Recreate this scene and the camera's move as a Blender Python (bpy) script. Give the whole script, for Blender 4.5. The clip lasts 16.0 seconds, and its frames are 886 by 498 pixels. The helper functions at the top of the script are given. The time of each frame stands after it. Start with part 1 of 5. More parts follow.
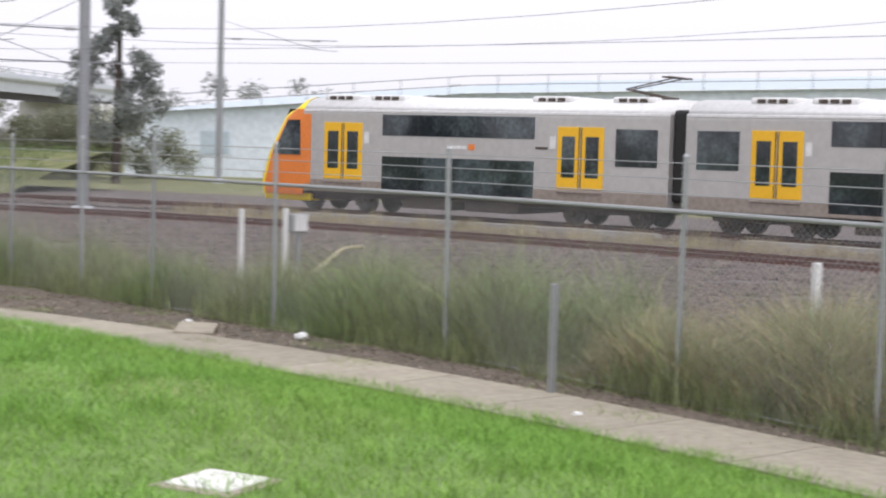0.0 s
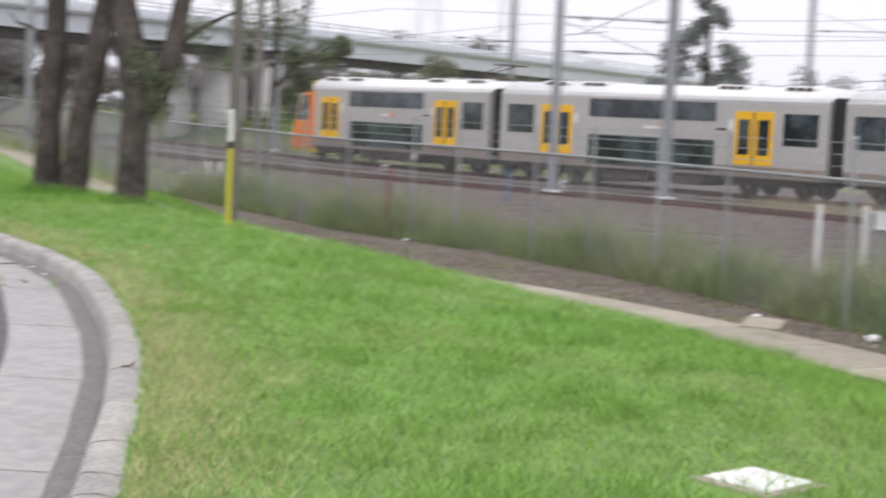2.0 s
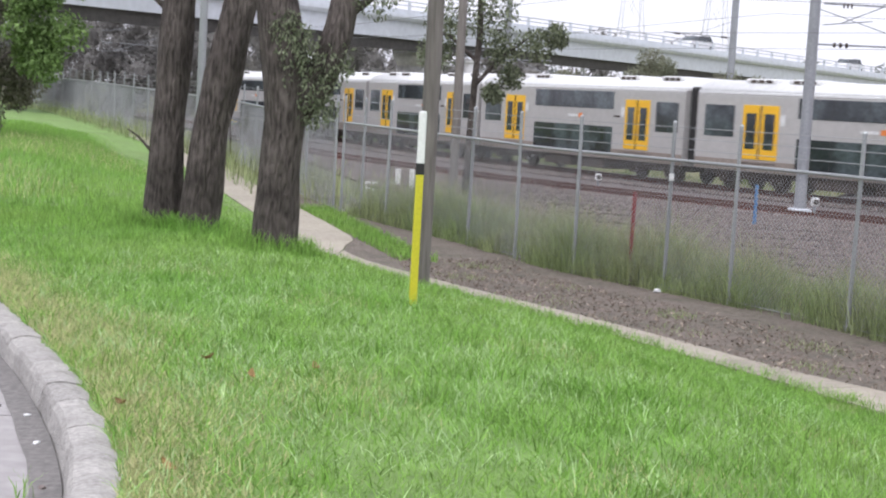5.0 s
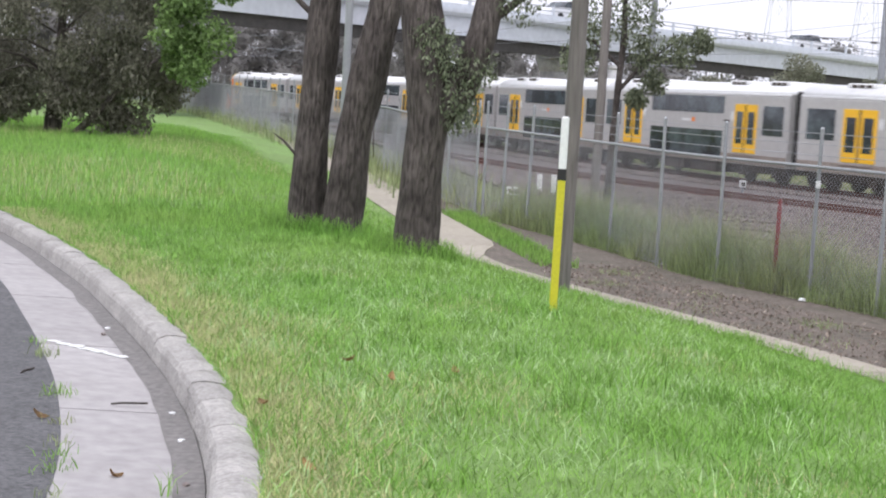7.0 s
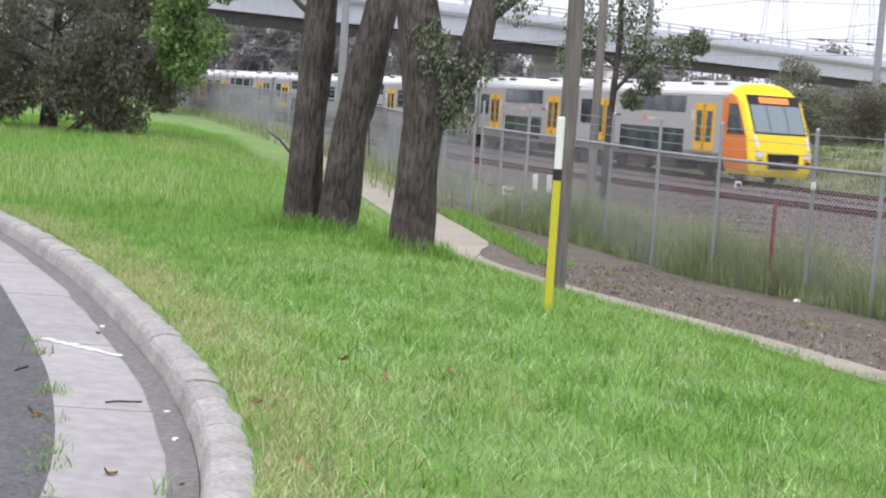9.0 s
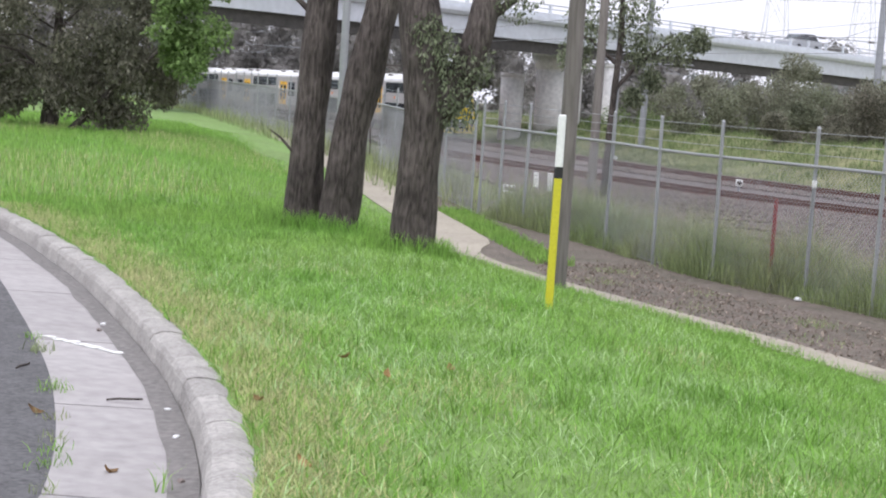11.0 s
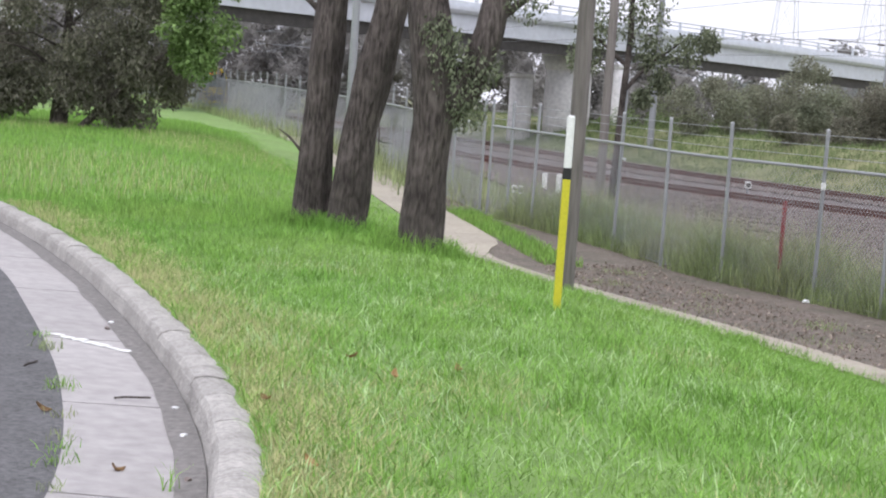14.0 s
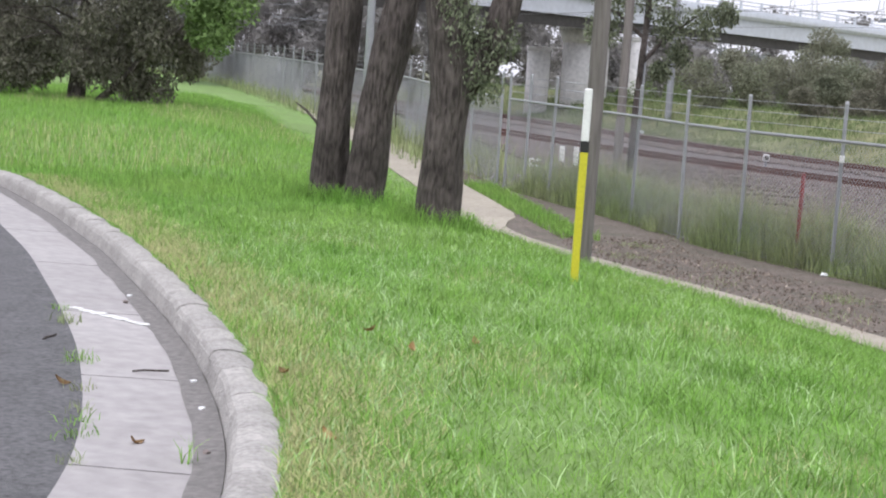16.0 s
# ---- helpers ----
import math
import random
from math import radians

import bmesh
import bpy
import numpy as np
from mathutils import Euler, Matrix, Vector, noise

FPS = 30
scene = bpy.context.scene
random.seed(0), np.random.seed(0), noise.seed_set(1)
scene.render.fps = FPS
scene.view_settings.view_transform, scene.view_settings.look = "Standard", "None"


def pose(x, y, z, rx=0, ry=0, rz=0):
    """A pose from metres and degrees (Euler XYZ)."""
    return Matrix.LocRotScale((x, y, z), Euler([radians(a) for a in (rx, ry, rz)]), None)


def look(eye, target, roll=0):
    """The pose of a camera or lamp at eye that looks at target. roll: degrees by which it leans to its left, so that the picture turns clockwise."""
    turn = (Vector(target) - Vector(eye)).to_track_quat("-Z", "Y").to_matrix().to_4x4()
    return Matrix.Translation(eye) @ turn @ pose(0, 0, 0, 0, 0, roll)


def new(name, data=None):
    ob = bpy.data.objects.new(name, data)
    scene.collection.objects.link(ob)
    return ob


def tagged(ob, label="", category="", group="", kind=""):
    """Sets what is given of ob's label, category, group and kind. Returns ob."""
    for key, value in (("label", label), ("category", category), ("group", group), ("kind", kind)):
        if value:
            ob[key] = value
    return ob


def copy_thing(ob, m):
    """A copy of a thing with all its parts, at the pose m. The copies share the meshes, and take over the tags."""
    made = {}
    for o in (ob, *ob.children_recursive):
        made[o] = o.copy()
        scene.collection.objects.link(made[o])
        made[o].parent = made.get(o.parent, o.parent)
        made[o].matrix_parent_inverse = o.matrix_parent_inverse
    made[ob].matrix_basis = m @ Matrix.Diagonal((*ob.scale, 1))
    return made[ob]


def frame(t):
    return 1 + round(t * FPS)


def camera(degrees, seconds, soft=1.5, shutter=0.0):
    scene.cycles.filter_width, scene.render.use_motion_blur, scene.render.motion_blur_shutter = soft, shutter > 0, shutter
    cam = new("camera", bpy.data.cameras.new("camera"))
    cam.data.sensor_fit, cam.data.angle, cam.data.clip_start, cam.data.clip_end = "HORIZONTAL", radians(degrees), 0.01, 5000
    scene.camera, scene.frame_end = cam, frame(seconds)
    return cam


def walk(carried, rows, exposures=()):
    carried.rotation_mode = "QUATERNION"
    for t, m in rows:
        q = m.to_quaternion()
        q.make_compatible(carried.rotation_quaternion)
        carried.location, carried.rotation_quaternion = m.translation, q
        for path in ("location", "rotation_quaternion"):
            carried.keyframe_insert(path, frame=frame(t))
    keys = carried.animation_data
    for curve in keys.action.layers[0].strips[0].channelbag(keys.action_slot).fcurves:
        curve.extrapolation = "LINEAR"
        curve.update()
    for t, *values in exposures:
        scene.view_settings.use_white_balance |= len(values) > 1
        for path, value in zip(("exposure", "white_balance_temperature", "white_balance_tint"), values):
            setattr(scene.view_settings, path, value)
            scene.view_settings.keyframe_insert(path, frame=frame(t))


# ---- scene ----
cam = camera(31.285, 16.0, soft=2.1, shutter=0.3)
PATH = [
    (0.0, pose(-0.800, -8.000, 1.550, 86.154, -1.605, -32.974)),
    (0.5, pose(-0.800, -8.000, 1.550, 86.128, -1.696, -25.731)),
    (1.0, pose(-0.800, -8.000, 1.550, 85.959, -2.099, -18.829)),
    (1.5, pose(-0.800, -8.000, 1.550, 85.723, -2.561, -15.081)),
    (1.9, pose(-0.800, -8.000, 1.550, 85.703, -3.189, -14.887)),
    (2.0, pose(-0.650, -8.000, 1.550, 85.129, -2.565, -11.985)),
    (2.5, pose(-0.250, -8.000, 1.550, 84.729, -2.569, -5.878)),
    (3.0, pose(0.350, -3.700, 1.550, 84.107, -2.569, -5.221)),
    (3.2, pose(0.300, -2.000, 1.550, 83.425, -2.574, -5.460)),
    (3.7, pose(0.100, -0.250, 1.550, 83.892, -2.884, -6.592)),
    (5.3, pose(0.000, 0.000, 1.550, 84.788, -3.323, -4.371)),
    (5.5, pose(0.000, 0.000, 1.550, 84.633, -3.348, -3.967)),
    (6.0, pose(0.000, 0.000, 1.550, 84.597, -3.444, -2.496)),
    (6.5, pose(0.000, 0.000, 1.550, 84.534, -3.407, -1.435)),
    (7.0, pose(0.000, 0.000, 1.550, 84.658, -3.455, 0.203)),
    (7.5, pose(0.000, 0.000, 1.550, 84.577, -3.680, -0.112)),
    (8.0, pose(0.000, 0.000, 1.550, 84.259, -3.659, -0.021)),
    (8.5, pose(0.000, 0.000, 1.550, 84.536, -3.736, -0.064)),
    (9.0, pose(0.000, 0.000, 1.550, 84.654, -3.703, 0.053)),
    (11.5, pose(0.000, 0.000, 1.550, 84.495, -3.799, 0.125)),
    (12.0, pose(0.000, 0.000, 1.550, 84.367, -3.925, 0.274)),
    (12.5, pose(0.000, 0.000, 1.550, 84.357, -4.151, 0.409)),
    (13.0, pose(0.000, 0.000, 1.550, 84.477, -4.142, 0.440)),
    (13.5, pose(0.000, 0.000, 1.550, 84.410, -4.136, 0.453)),
    (14.0, pose(0.000, 0.000, 1.550, 84.560, -4.063, 0.417)),
    (14.5, pose(0.000, 0.000, 1.550, 84.542, -4.141, 0.406)),
    (15.0, pose(0.000, 0.000, 1.550, 84.112, -4.085, 0.816)),
    (15.5, pose(0.000, 0.000, 1.550, 83.326, -3.881, 0.947)),
    (16.0, pose(0.000, 0.000, 1.550, 83.554, -3.945, 1.035)),
]
walk(cam, PATH, [(0.0, 0.28, 6400, 12), (3.0, 0.28, 6350, 12), (5.3, 0.44, 6150, 13), (16.0, 0.44, 6150, 13)])

# ---- sky and sun: bright overcast ----
world = bpy.data.worlds.new("overcast_sky")
scene.world = world
world.use_nodes = True
wn = world.node_tree.nodes
wl = world.node_tree.links
sky = wn.new("ShaderNodeTexSky")
sky.sky_type = "NISHITA"
sky.sun_disc = False
sky.sun_elevation = radians(52)
sky.sun_rotation = radians(200)
sky.air_density, sky.dust_density, sky.ozone_density = 1.0, 6.0, 1.0
hsv = wn.new("ShaderNodeHueSaturation")
hsv.inputs["Saturation"].default_value = 0.12
hsv.inputs["Value"].default_value = 1.0
wl.new(sky.outputs[0], hsv.inputs["Color"])
cloud = wn.new("ShaderNodeMixRGB")
cloud.inputs[0].default_value = 0.72
cloud.inputs[2].default_value = (8.6, 8.5, 9.1, 1)
wl.new(hsv.outputs[0], cloud.inputs[1])
bg = wn["Background"]
wl.new(cloud.outputs[0], bg.inputs["Color"])
bg.inputs["Strength"].default_value = 0.125
sun_data = bpy.data.lights.new("sun", "SUN")
sun_data.energy, sun_data.angle, sun_data.color = 1.1, radians(14), (1.0, 0.98, 0.95)
sun = new("sun", sun_data)
sun.matrix_world = look((0, 0, 60), (0 + 8, 20, 0))

# ---- materials ----
MATS = {}


def mat(name, base, rough=0.7, metal=0.0, vary=0.25, scale=4.0, bump=0.0, bscale=60.0, second=None, patch=0.8,
        island=0.0, rand=0.0, trans=0.0, spec=0.5, stretch=1.0):
    """A node material: base colour with fine grain and broad stains (painted reflections on glass), island/object
    variation and fine relief.
    """
    if name in MATS:
        return MATS[name]
    m = bpy.data.materials.new(name)
    m.use_nodes = True
    nt = m.node_tree
    n, l = nt.nodes, nt.links
    b = n["Principled BSDF"]
    b.inputs["Roughness"].default_value, b.inputs["Metallic"].default_value = rough, metal
    b.inputs["Specular IOR Level"].default_value = spec
    tc = n.new("ShaderNodeTexCoord")
    n1, n2 = n.new("ShaderNodeTexNoise"), n.new("ShaderNodeTexNoise")
    n1.inputs["Scale"].default_value, n1.inputs["Detail"].default_value = scale * 8, 5
    n2.inputs["Scale"].default_value, n2.inputs["Detail"].default_value = scale, 4
    mp = n.new("ShaderNodeMapping")
    mp.inputs["Scale"].default_value = (1, 1, stretch)
    l.new(tc.outputs["Object"], mp.inputs["Vector"])
    l.new(mp.outputs[0], n1.inputs["Vector"])
    l.new(mp.outputs[0], n2.inputs["Vector"])
    two = second or tuple(c * 0.55 for c in base)
    ramp = n.new("ShaderNodeMapRange")
    ramp.inputs[1].default_value, ramp.inputs[2].default_value = 0.5 - patch * 0.25, 0.5 + patch * 0.25
    l.new(n2.outputs[0], ramp.inputs[0])
    mix = n.new("ShaderNodeMixRGB")
    mix.inputs[1].default_value, mix.inputs[2].default_value = (*base, 1), (*two, 1)
    sc = n.new("ShaderNodeMath")
    sc.operation = "MULTIPLY"
    sc.inputs[1].default_value = min(1.0, vary * 1.6)
    l.new(ramp.outputs[0], sc.inputs[0])
    l.new(sc.outputs[0], mix.inputs[0])
    out = mix.outputs[0]
    val = n.new("ShaderNodeMapRange")
    val.inputs[3].default_value, val.inputs[4].default_value = 1 - vary, 1 + vary
    val.inputs[1].default_value, val.inputs[2].default_value = 0.25, 0.75
    l.new(n1.outputs[0], val.inputs[0])
    hs = n.new("ShaderNodeHueSaturation")
    l.new(out, hs.inputs["Color"])
    last = val.outputs[0]
    for amount, kind in ((island, "g"), (rand, "o")):
        if amount:
            src = n.new("ShaderNodeNewGeometry").outputs["Random Per Island"] if kind == "g" else n.new("ShaderNodeObjectInfo").outputs["Random"]
            r = n.new("ShaderNodeMapRange")
            r.inputs[3].default_value, r.inputs[4].default_value = 1 - amount, 1 + amount
            l.new(src, r.inputs[0])
            mu = n.new("ShaderNodeMath")
            mu.operation = "MULTIPLY"
            l.new(last, mu.inputs[0])
            l.new(r.outputs[0], mu.inputs[1])
            last = mu.outputs[0]
    l.new(last, hs.inputs["Value"])
    l.new(hs.outputs[0], b.inputs["Base Color"])
    if bump:
        n3 = n.new("ShaderNodeTexNoise")
        n3.inputs["Scale"].default_value, n3.inputs["Detail"].default_value = bscale, 6
        l.new(mp.outputs[0], n3.inputs["Vector"])
        bp = n.new("ShaderNodeBump")
        bp.inputs["Strength"].default_value, bp.inputs["Distance"].default_value = bump, 0.02
        l.new(n3.outputs[0], bp.inputs["Height"])
        l.new(bp.outputs[0], b.inputs["Normal"])
    if trans:
        tr = n.new("ShaderNodeBsdfTranslucent")
        ms = n.new("ShaderNodeMixShader")
        ms.inputs[0].default_value = trans
        l.new(hs.outputs[0], tr.inputs[0])
        l.new(b.outputs[0], ms.inputs[1])
        l.new(tr.outputs[0], ms.inputs[2])
        l.new(ms.outputs[0], n["Material Output"].inputs[0])
    MATS[name] = m
    return m


def glow(name, colour, power):
    if name not in MATS:
        m = mat(name, colour, 0.4)
        b = m.node_tree.nodes["Principled BSDF"]
        b.inputs["Emission Color"].default_value = (*colour, 1)
        b.inputs["Emission Strength"].default_value = power
    return MATS[name]


M_LAWN = mat("lawn_soil", (0.17, 0.29, 0.075), 0.95, vary=0.3, scale=0.5, bump=0.6, bscale=25, second=(0.13, 0.15, 0.05))
M_BLADE = mat("grass_blade", (0.20, 0.38, 0.072), 0.55, vary=0.2, scale=0.45, patch=0.6, second=(0.36, 0.46, 0.14), island=0.45, trans=0.35, spec=0.3)
M_PALEBLADE = mat("pale_blade", (0.42, 0.58, 0.28), 0.5, vary=0.15, scale=2.0, second=(0.50, 0.58, 0.28), island=0.3, trans=0.3, spec=0.4)
M_STRAW = mat("straw", (0.52, 0.50, 0.27), 0.8, vary=0.2, scale=1.2, second=(0.36, 0.42, 0.17), island=0.4, trans=0.3, spec=0.2)
M_DRYBLADE = mat("dry_grass", (0.46, 0.39, 0.25), 0.8, vary=0.25, scale=0.5, second=(0.26, 0.25, 0.13), island=0.45, trans=0.3, spec=0.2)
M_WEED = mat("weed_blade", (0.27, 0.34, 0.15), 0.75, vary=0.25, scale=0.5, second=(0.38, 0.35, 0.23), patch=0.5, island=0.5, trans=0.3, spec=0.2)
M_DIRT = mat("litter_soil", (0.155, 0.125, 0.105), 0.95, vary=0.45, scale=1.6, bump=0.8, bscale=40, second=(0.09, 0.085, 0.06))
M_GROUND = mat("far_ground", (0.17, 0.19, 0.08), 0.95, vary=0.35, scale=0.12, bump=0.5, bscale=8, second=(0.20, 0.17, 0.10))
M_BALLAST = mat("ballast", (0.135, 0.115, 0.112), 0.95, vary=0.5, scale=1.5, bump=1.0, bscale=18, second=(0.09, 0.068, 0.062), island=0.4)
M_PATH = mat("path_concrete", (0.34, 0.305, 0.245), 0.9, vary=0.18, scale=1.2, bump=0.3, bscale=90, second=(0.24, 0.21, 0.165), rand=0.1)
M_KERB = mat("kerb_concrete", (0.42, 0.40, 0.375), 0.9, vary=0.3, scale=5.0, bump=0.9, bscale=55, second=(0.22, 0.205, 0.19), rand=0.12)
M_GUTTER = mat("gutter_concrete", (0.37, 0.35, 0.345), 0.85, vary=0.16, scale=1.3, bump=0.3, bscale=120, second=(0.25, 0.23, 0.22), rand=0.06)
M_ROAD = mat("asphalt", (0.15, 0.148, 0.152), 0.9, vary=0.45, scale=4.5, bump=1.0, bscale=110, second=(0.10, 0.10, 0.10))
M_RAIL = mat("rusty_rail", (0.16, 0.075, 0.06), 0.75, 0.3, vary=0.3, scale=3, second=(0.10, 0.05, 0.04))
M_RAILTOP = mat("rail_head", (0.45, 0.44, 0.43), 0.35, 0.9, vary=0.1, scale=3)
M_SLEEPER = mat("sleeper", (0.25, 0.22, 0.20), 0.9, vary=0.3, scale=5, bump=0.4, rand=0.2)
M_STEEL = mat("stainless", (0.50, 0.485, 0.47), 0.42, 0.35, vary=0.08, scale=0.7, second=(0.40, 0.38, 0.36))
M_LOWER = mat("grimy_stainless", (0.33, 0.285, 0.25), 0.55, 0.4, vary=0.2, scale=0.8, second=(0.25, 0.20, 0.17))
M_ROOF = mat("white_roof", (0.72, 0.72, 0.72), 0.6, vary=0.1, scale=0.8, second=(0.52, 0.5, 0.48))
M_YELLOW = mat("yellow_paint", (0.83, 0.47, 0.02), 0.4, vary=0.06, scale=1.5, second=(0.7, 0.38, 0.02))
M_FACE = mat("cab_yellow", (0.90, 0.66, 0.01), 0.4, vary=0.05, scale=1.5)
M_ORANGE = mat("orange_paint", (0.78, 0.23, 0.045), 0.45, vary=0.08, scale=1.0)
# Opaque dark panes; the paler patches are reflections painted into the colour.
M_GLASS = mat("tinted_glass_painted_reflection", (0.02, 0.025, 0.03), 0.07, vary=0.4, scale=0.9, patch=0.4, second=(0.10, 0.125, 0.135), spec=0.6)
# Windscreen base is raised to a pale grey-blue, a sky reflection in the colour.
M_SCREEN = mat("windscreen", (0.20, 0.25, 0.27), 0.06, vary=0.08, scale=1.2, second=(0.09, 0.11, 0.12), spec=0.8)
M_BLACK = mat("black_rubber", (0.025, 0.024, 0.024), 0.8, vary=0.3, scale=3)
M_UNDER = mat("underframe", (0.055, 0.045, 0.04), 0.85, vary=0.4, scale=2.5, second=(0.12, 0.09, 0.07))
M_GALV = mat("galvanised", (0.36, 0.37, 0.38), 0.5, 0.5, vary=0.12, scale=4, rand=0.08)
M_MESH = mat("chain_wire", (0.36, 0.365, 0.38), 0.55, 0.4, vary=0.1, scale=2)
M_MAST = mat("mast_steel", (0.33, 0.34, 0.36), 0.6, 0.3, vary=0.15, scale=1.5, rand=0.1)
# Paler than the mast steel: distance haze is put into the pylon colour.
M_PYLON = mat("pylon_steel_hazed", (0.6, 0.61, 0.63), 0.7, 0.0, vary=0.1)
M_WIRE = mat("overhead_wire", (0.20, 0.20, 0.21), 0.6, 0.3)
M_TIMBER = mat("weathered_pole", (0.20, 0.18, 0.165), 0.9, vary=0.35, scale=3, bump=0.8, bscale=20, stretch=0.08)
M_LEAF = mat("gum_leaf", (0.18, 0.205, 0.13), 0.6, vary=0.3, scale=0.6, second=(0.15, 0.165, 0.11), island=0.5, trans=0.25, spec=0.12)
M_LEAFB = mat("bright_leaf", (0.20, 0.29, 0.10), 0.6, vary=0.3, scale=0.5, second=(0.08, 0.14, 0.05), island=0.5, trans=0.3, spec=0.12)
M_LEAFD = mat("dark_leaf", (0.185, 0.185, 0.135), 0.7, vary=0.3, scale=0.5, second=(0.20, 0.175, 0.155), island=0.4, trans=0.42, spec=0.12)
# Distance haze is mixed into this leaf colour: greyer and paler than real foliage.
M_FARLEAF_HAZED = mat("far_leaf_hazed", (0.25, 0.24, 0.23), 0.85, vary=0.2, scale=0.2, second=(0.27, 0.26, 0.245), island=0.15, trans=0.3, spec=0.12)
M_SCRUB = mat("scrub_leaf", (0.23, 0.25, 0.17), 0.75, vary=0.3, scale=0.4, second=(0.26, 0.24, 0.195), island=0.35, trans=0.4, spec=0.12)
M_BANK = mat("bank_leaf", (0.18, 0.245, 0.10), 0.75, vary=0.3, scale=0.4, second=(0.13, 0.15, 0.085), island=0.4, trans=0.3, spec=0.12)
# Pale grey leaf for treetops and casuarina, with the haze painted into it.
M_HAZELEAF = mat("haze_tinted_leaf", (0.27, 0.29, 0.28), 0.9, vary=0.2, scale=0.2, second=(0.34, 0.35, 0.34), island=0.25, trans=0.35, spec=0.1)
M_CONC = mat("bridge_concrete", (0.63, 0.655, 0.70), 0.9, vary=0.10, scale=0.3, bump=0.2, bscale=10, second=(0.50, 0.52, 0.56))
M_PIER = mat("pier_concrete", (0.78, 0.77, 0.755), 0.9, vary=0.2, scale=0.5, bump=0.2, bscale=10, second=(0.58, 0.55, 0.53))
# Near-black colour of the soffit and lower girder edge below the pale deck.
M_DECK = mat("deck_dark", (0.07, 0.065, 0.06), 0.8, vary=0.3, scale=0.5)
M_WHITE = mat("white_paint", (0.78, 0.78, 0.76), 0.6, vary=0.12, scale=6, second=(0.5, 0.5, 0.48))
M_YPOST = mat("post_yellow", (0.56, 0.52, 0.02), 0.55, vary=0.15, scale=6, second=(0.42, 0.36, 0.03))
M_RED = mat("red_paint", (0.27, 0.045, 0.045), 0.6, vary=0.2, scale=6)
M_BLUE = mat("blue_paint", (0.10, 0.22, 0.42), 0.6, vary=0.2, scale=6)
M_SHED = mat("shed_sheet", (0.50, 0.58, 0.64), 0.5, 0.2, vary=0.12, scale=0.4, second=(0.42, 0.50, 0.56))
M_SHEDWALL = mat("shed_wall", (0.70, 0.76, 0.82), 0.8, vary=0.15, scale=0.3, second=(0.58, 0.64, 0.70))
M_SIGN = mat("sign_white", (0.75, 0.75, 0.74), 0.5)
M_CAR = mat("car_white", (0.75, 0.75, 0.76), 0.3, vary=0.05)


def bark_mat(name, dark, pale):
    """Furrowed bark: long vertical plates between dark fissures."""
    m = bpy.data.materials.new(name)
    m.use_nodes = True
    n, l = m.node_tree.nodes, m.node_tree.links
    b = n["Principled BSDF"]
    b.inputs["Roughness"].default_value = 0.95
    b.inputs["Specular IOR Level"].default_value = 0.15
    tc, mp = n.new("ShaderNodeTexCoord"), n.new("ShaderNodeMapping")
    mp.inputs["Scale"].default_value = (1, 1, 0.2)
    l.new(tc.outputs["Object"], mp.inputs["Vector"])
    plates, stains = n.new("ShaderNodeTexNoise"), n.new("ShaderNodeTexNoise")
    plates.inputs["Scale"].default_value, plates.inputs["Detail"].default_value = 34, 8
    plates.inputs["Distortion"].default_value = 0.4
    stains.inputs["Scale"].default_value, stains.inputs["Detail"].default_value = 2.2, 5
    l.new(mp.outputs[0], plates.inputs["Vector"])
    l.new(tc.outputs["Object"], stains.inputs["Vector"])
    ramp = n.new("ShaderNodeValToRGB")
    ramp.color_ramp.elements[0].position, ramp.color_ramp.elements[0].color = 0.32, (*dark, 1)
    ramp.color_ramp.elements[1].position, ramp.color_ramp.elements[1].color = 0.62, (*pale, 1)
    l.new(plates.outputs[0], ramp.inputs[0])
    val = n.new("ShaderNodeMapRange")
    val.inputs[1].default_value, val.inputs[2].default_value = 0.3, 0.7
    val.inputs[3].default_value, val.inputs[4].default_value = 0.6, 1.35
    l.new(stains.outputs[0], val.inputs[0])
    hs = n.new("ShaderNodeHueSaturation")
    l.new(ramp.outputs[0], hs.inputs["Color"])
    l.new(val.outputs[0], hs.inputs["Value"])
    l.new(hs.outputs[0], b.inputs["Base Color"])
    bp = n.new("ShaderNodeBump")
    bp.inputs["Strength"].default_value, bp.inputs["Distance"].default_value = 1.0, 0.06
    l.new(plates.outputs[0], bp.inputs["Height"])
    l.new(bp.outputs[0], b.inputs["Normal"])
    return m


M_BARK = bark_mat("bark", (0.045, 0.038, 0.035), (0.135, 0.115, 0.105))


# ---- mesh helpers ----
def part(name, bm, material, parent=None, label="", smooth=False):
    me = bpy.data.meshes.new(name)
    bm.to_mesh(me)
    bm.free()
    for one in (material if isinstance(material, (list, tuple)) else [material]):
        me.materials.append(one)
    if smooth:
        for p in me.polygons:
            p.use_smooth = True
    ob = new(name, me)
    if parent:
        ob.parent = parent
    if label:
        ob["label"] = label
    return ob


def raw(name, verts, faces, material, parent=None):
    me = bpy.data.meshes.new(name)
    verts = np.asarray(verts, dtype=np.float32).reshape(-1, 3)
    if isinstance(faces, np.ndarray):
        k = faces.shape[1]
        me.vertices.add(len(verts))
        me.vertices.foreach_set("co", verts.ravel())
        me.loops.add(faces.size)
        me.loops.foreach_set("vertex_index", faces.ravel().astype(np.int32))
        me.polygons.add(len(faces))
        me.polygons.foreach_set("loop_start", np.arange(0, faces.size, k, dtype=np.int32))
        me.update(calc_edges=True)
    else:
        me.from_pydata(verts.tolist(), [], faces)
    me.materials.append(material)
    ob = new(name, me)
    if parent:
        ob.parent = parent
    return ob


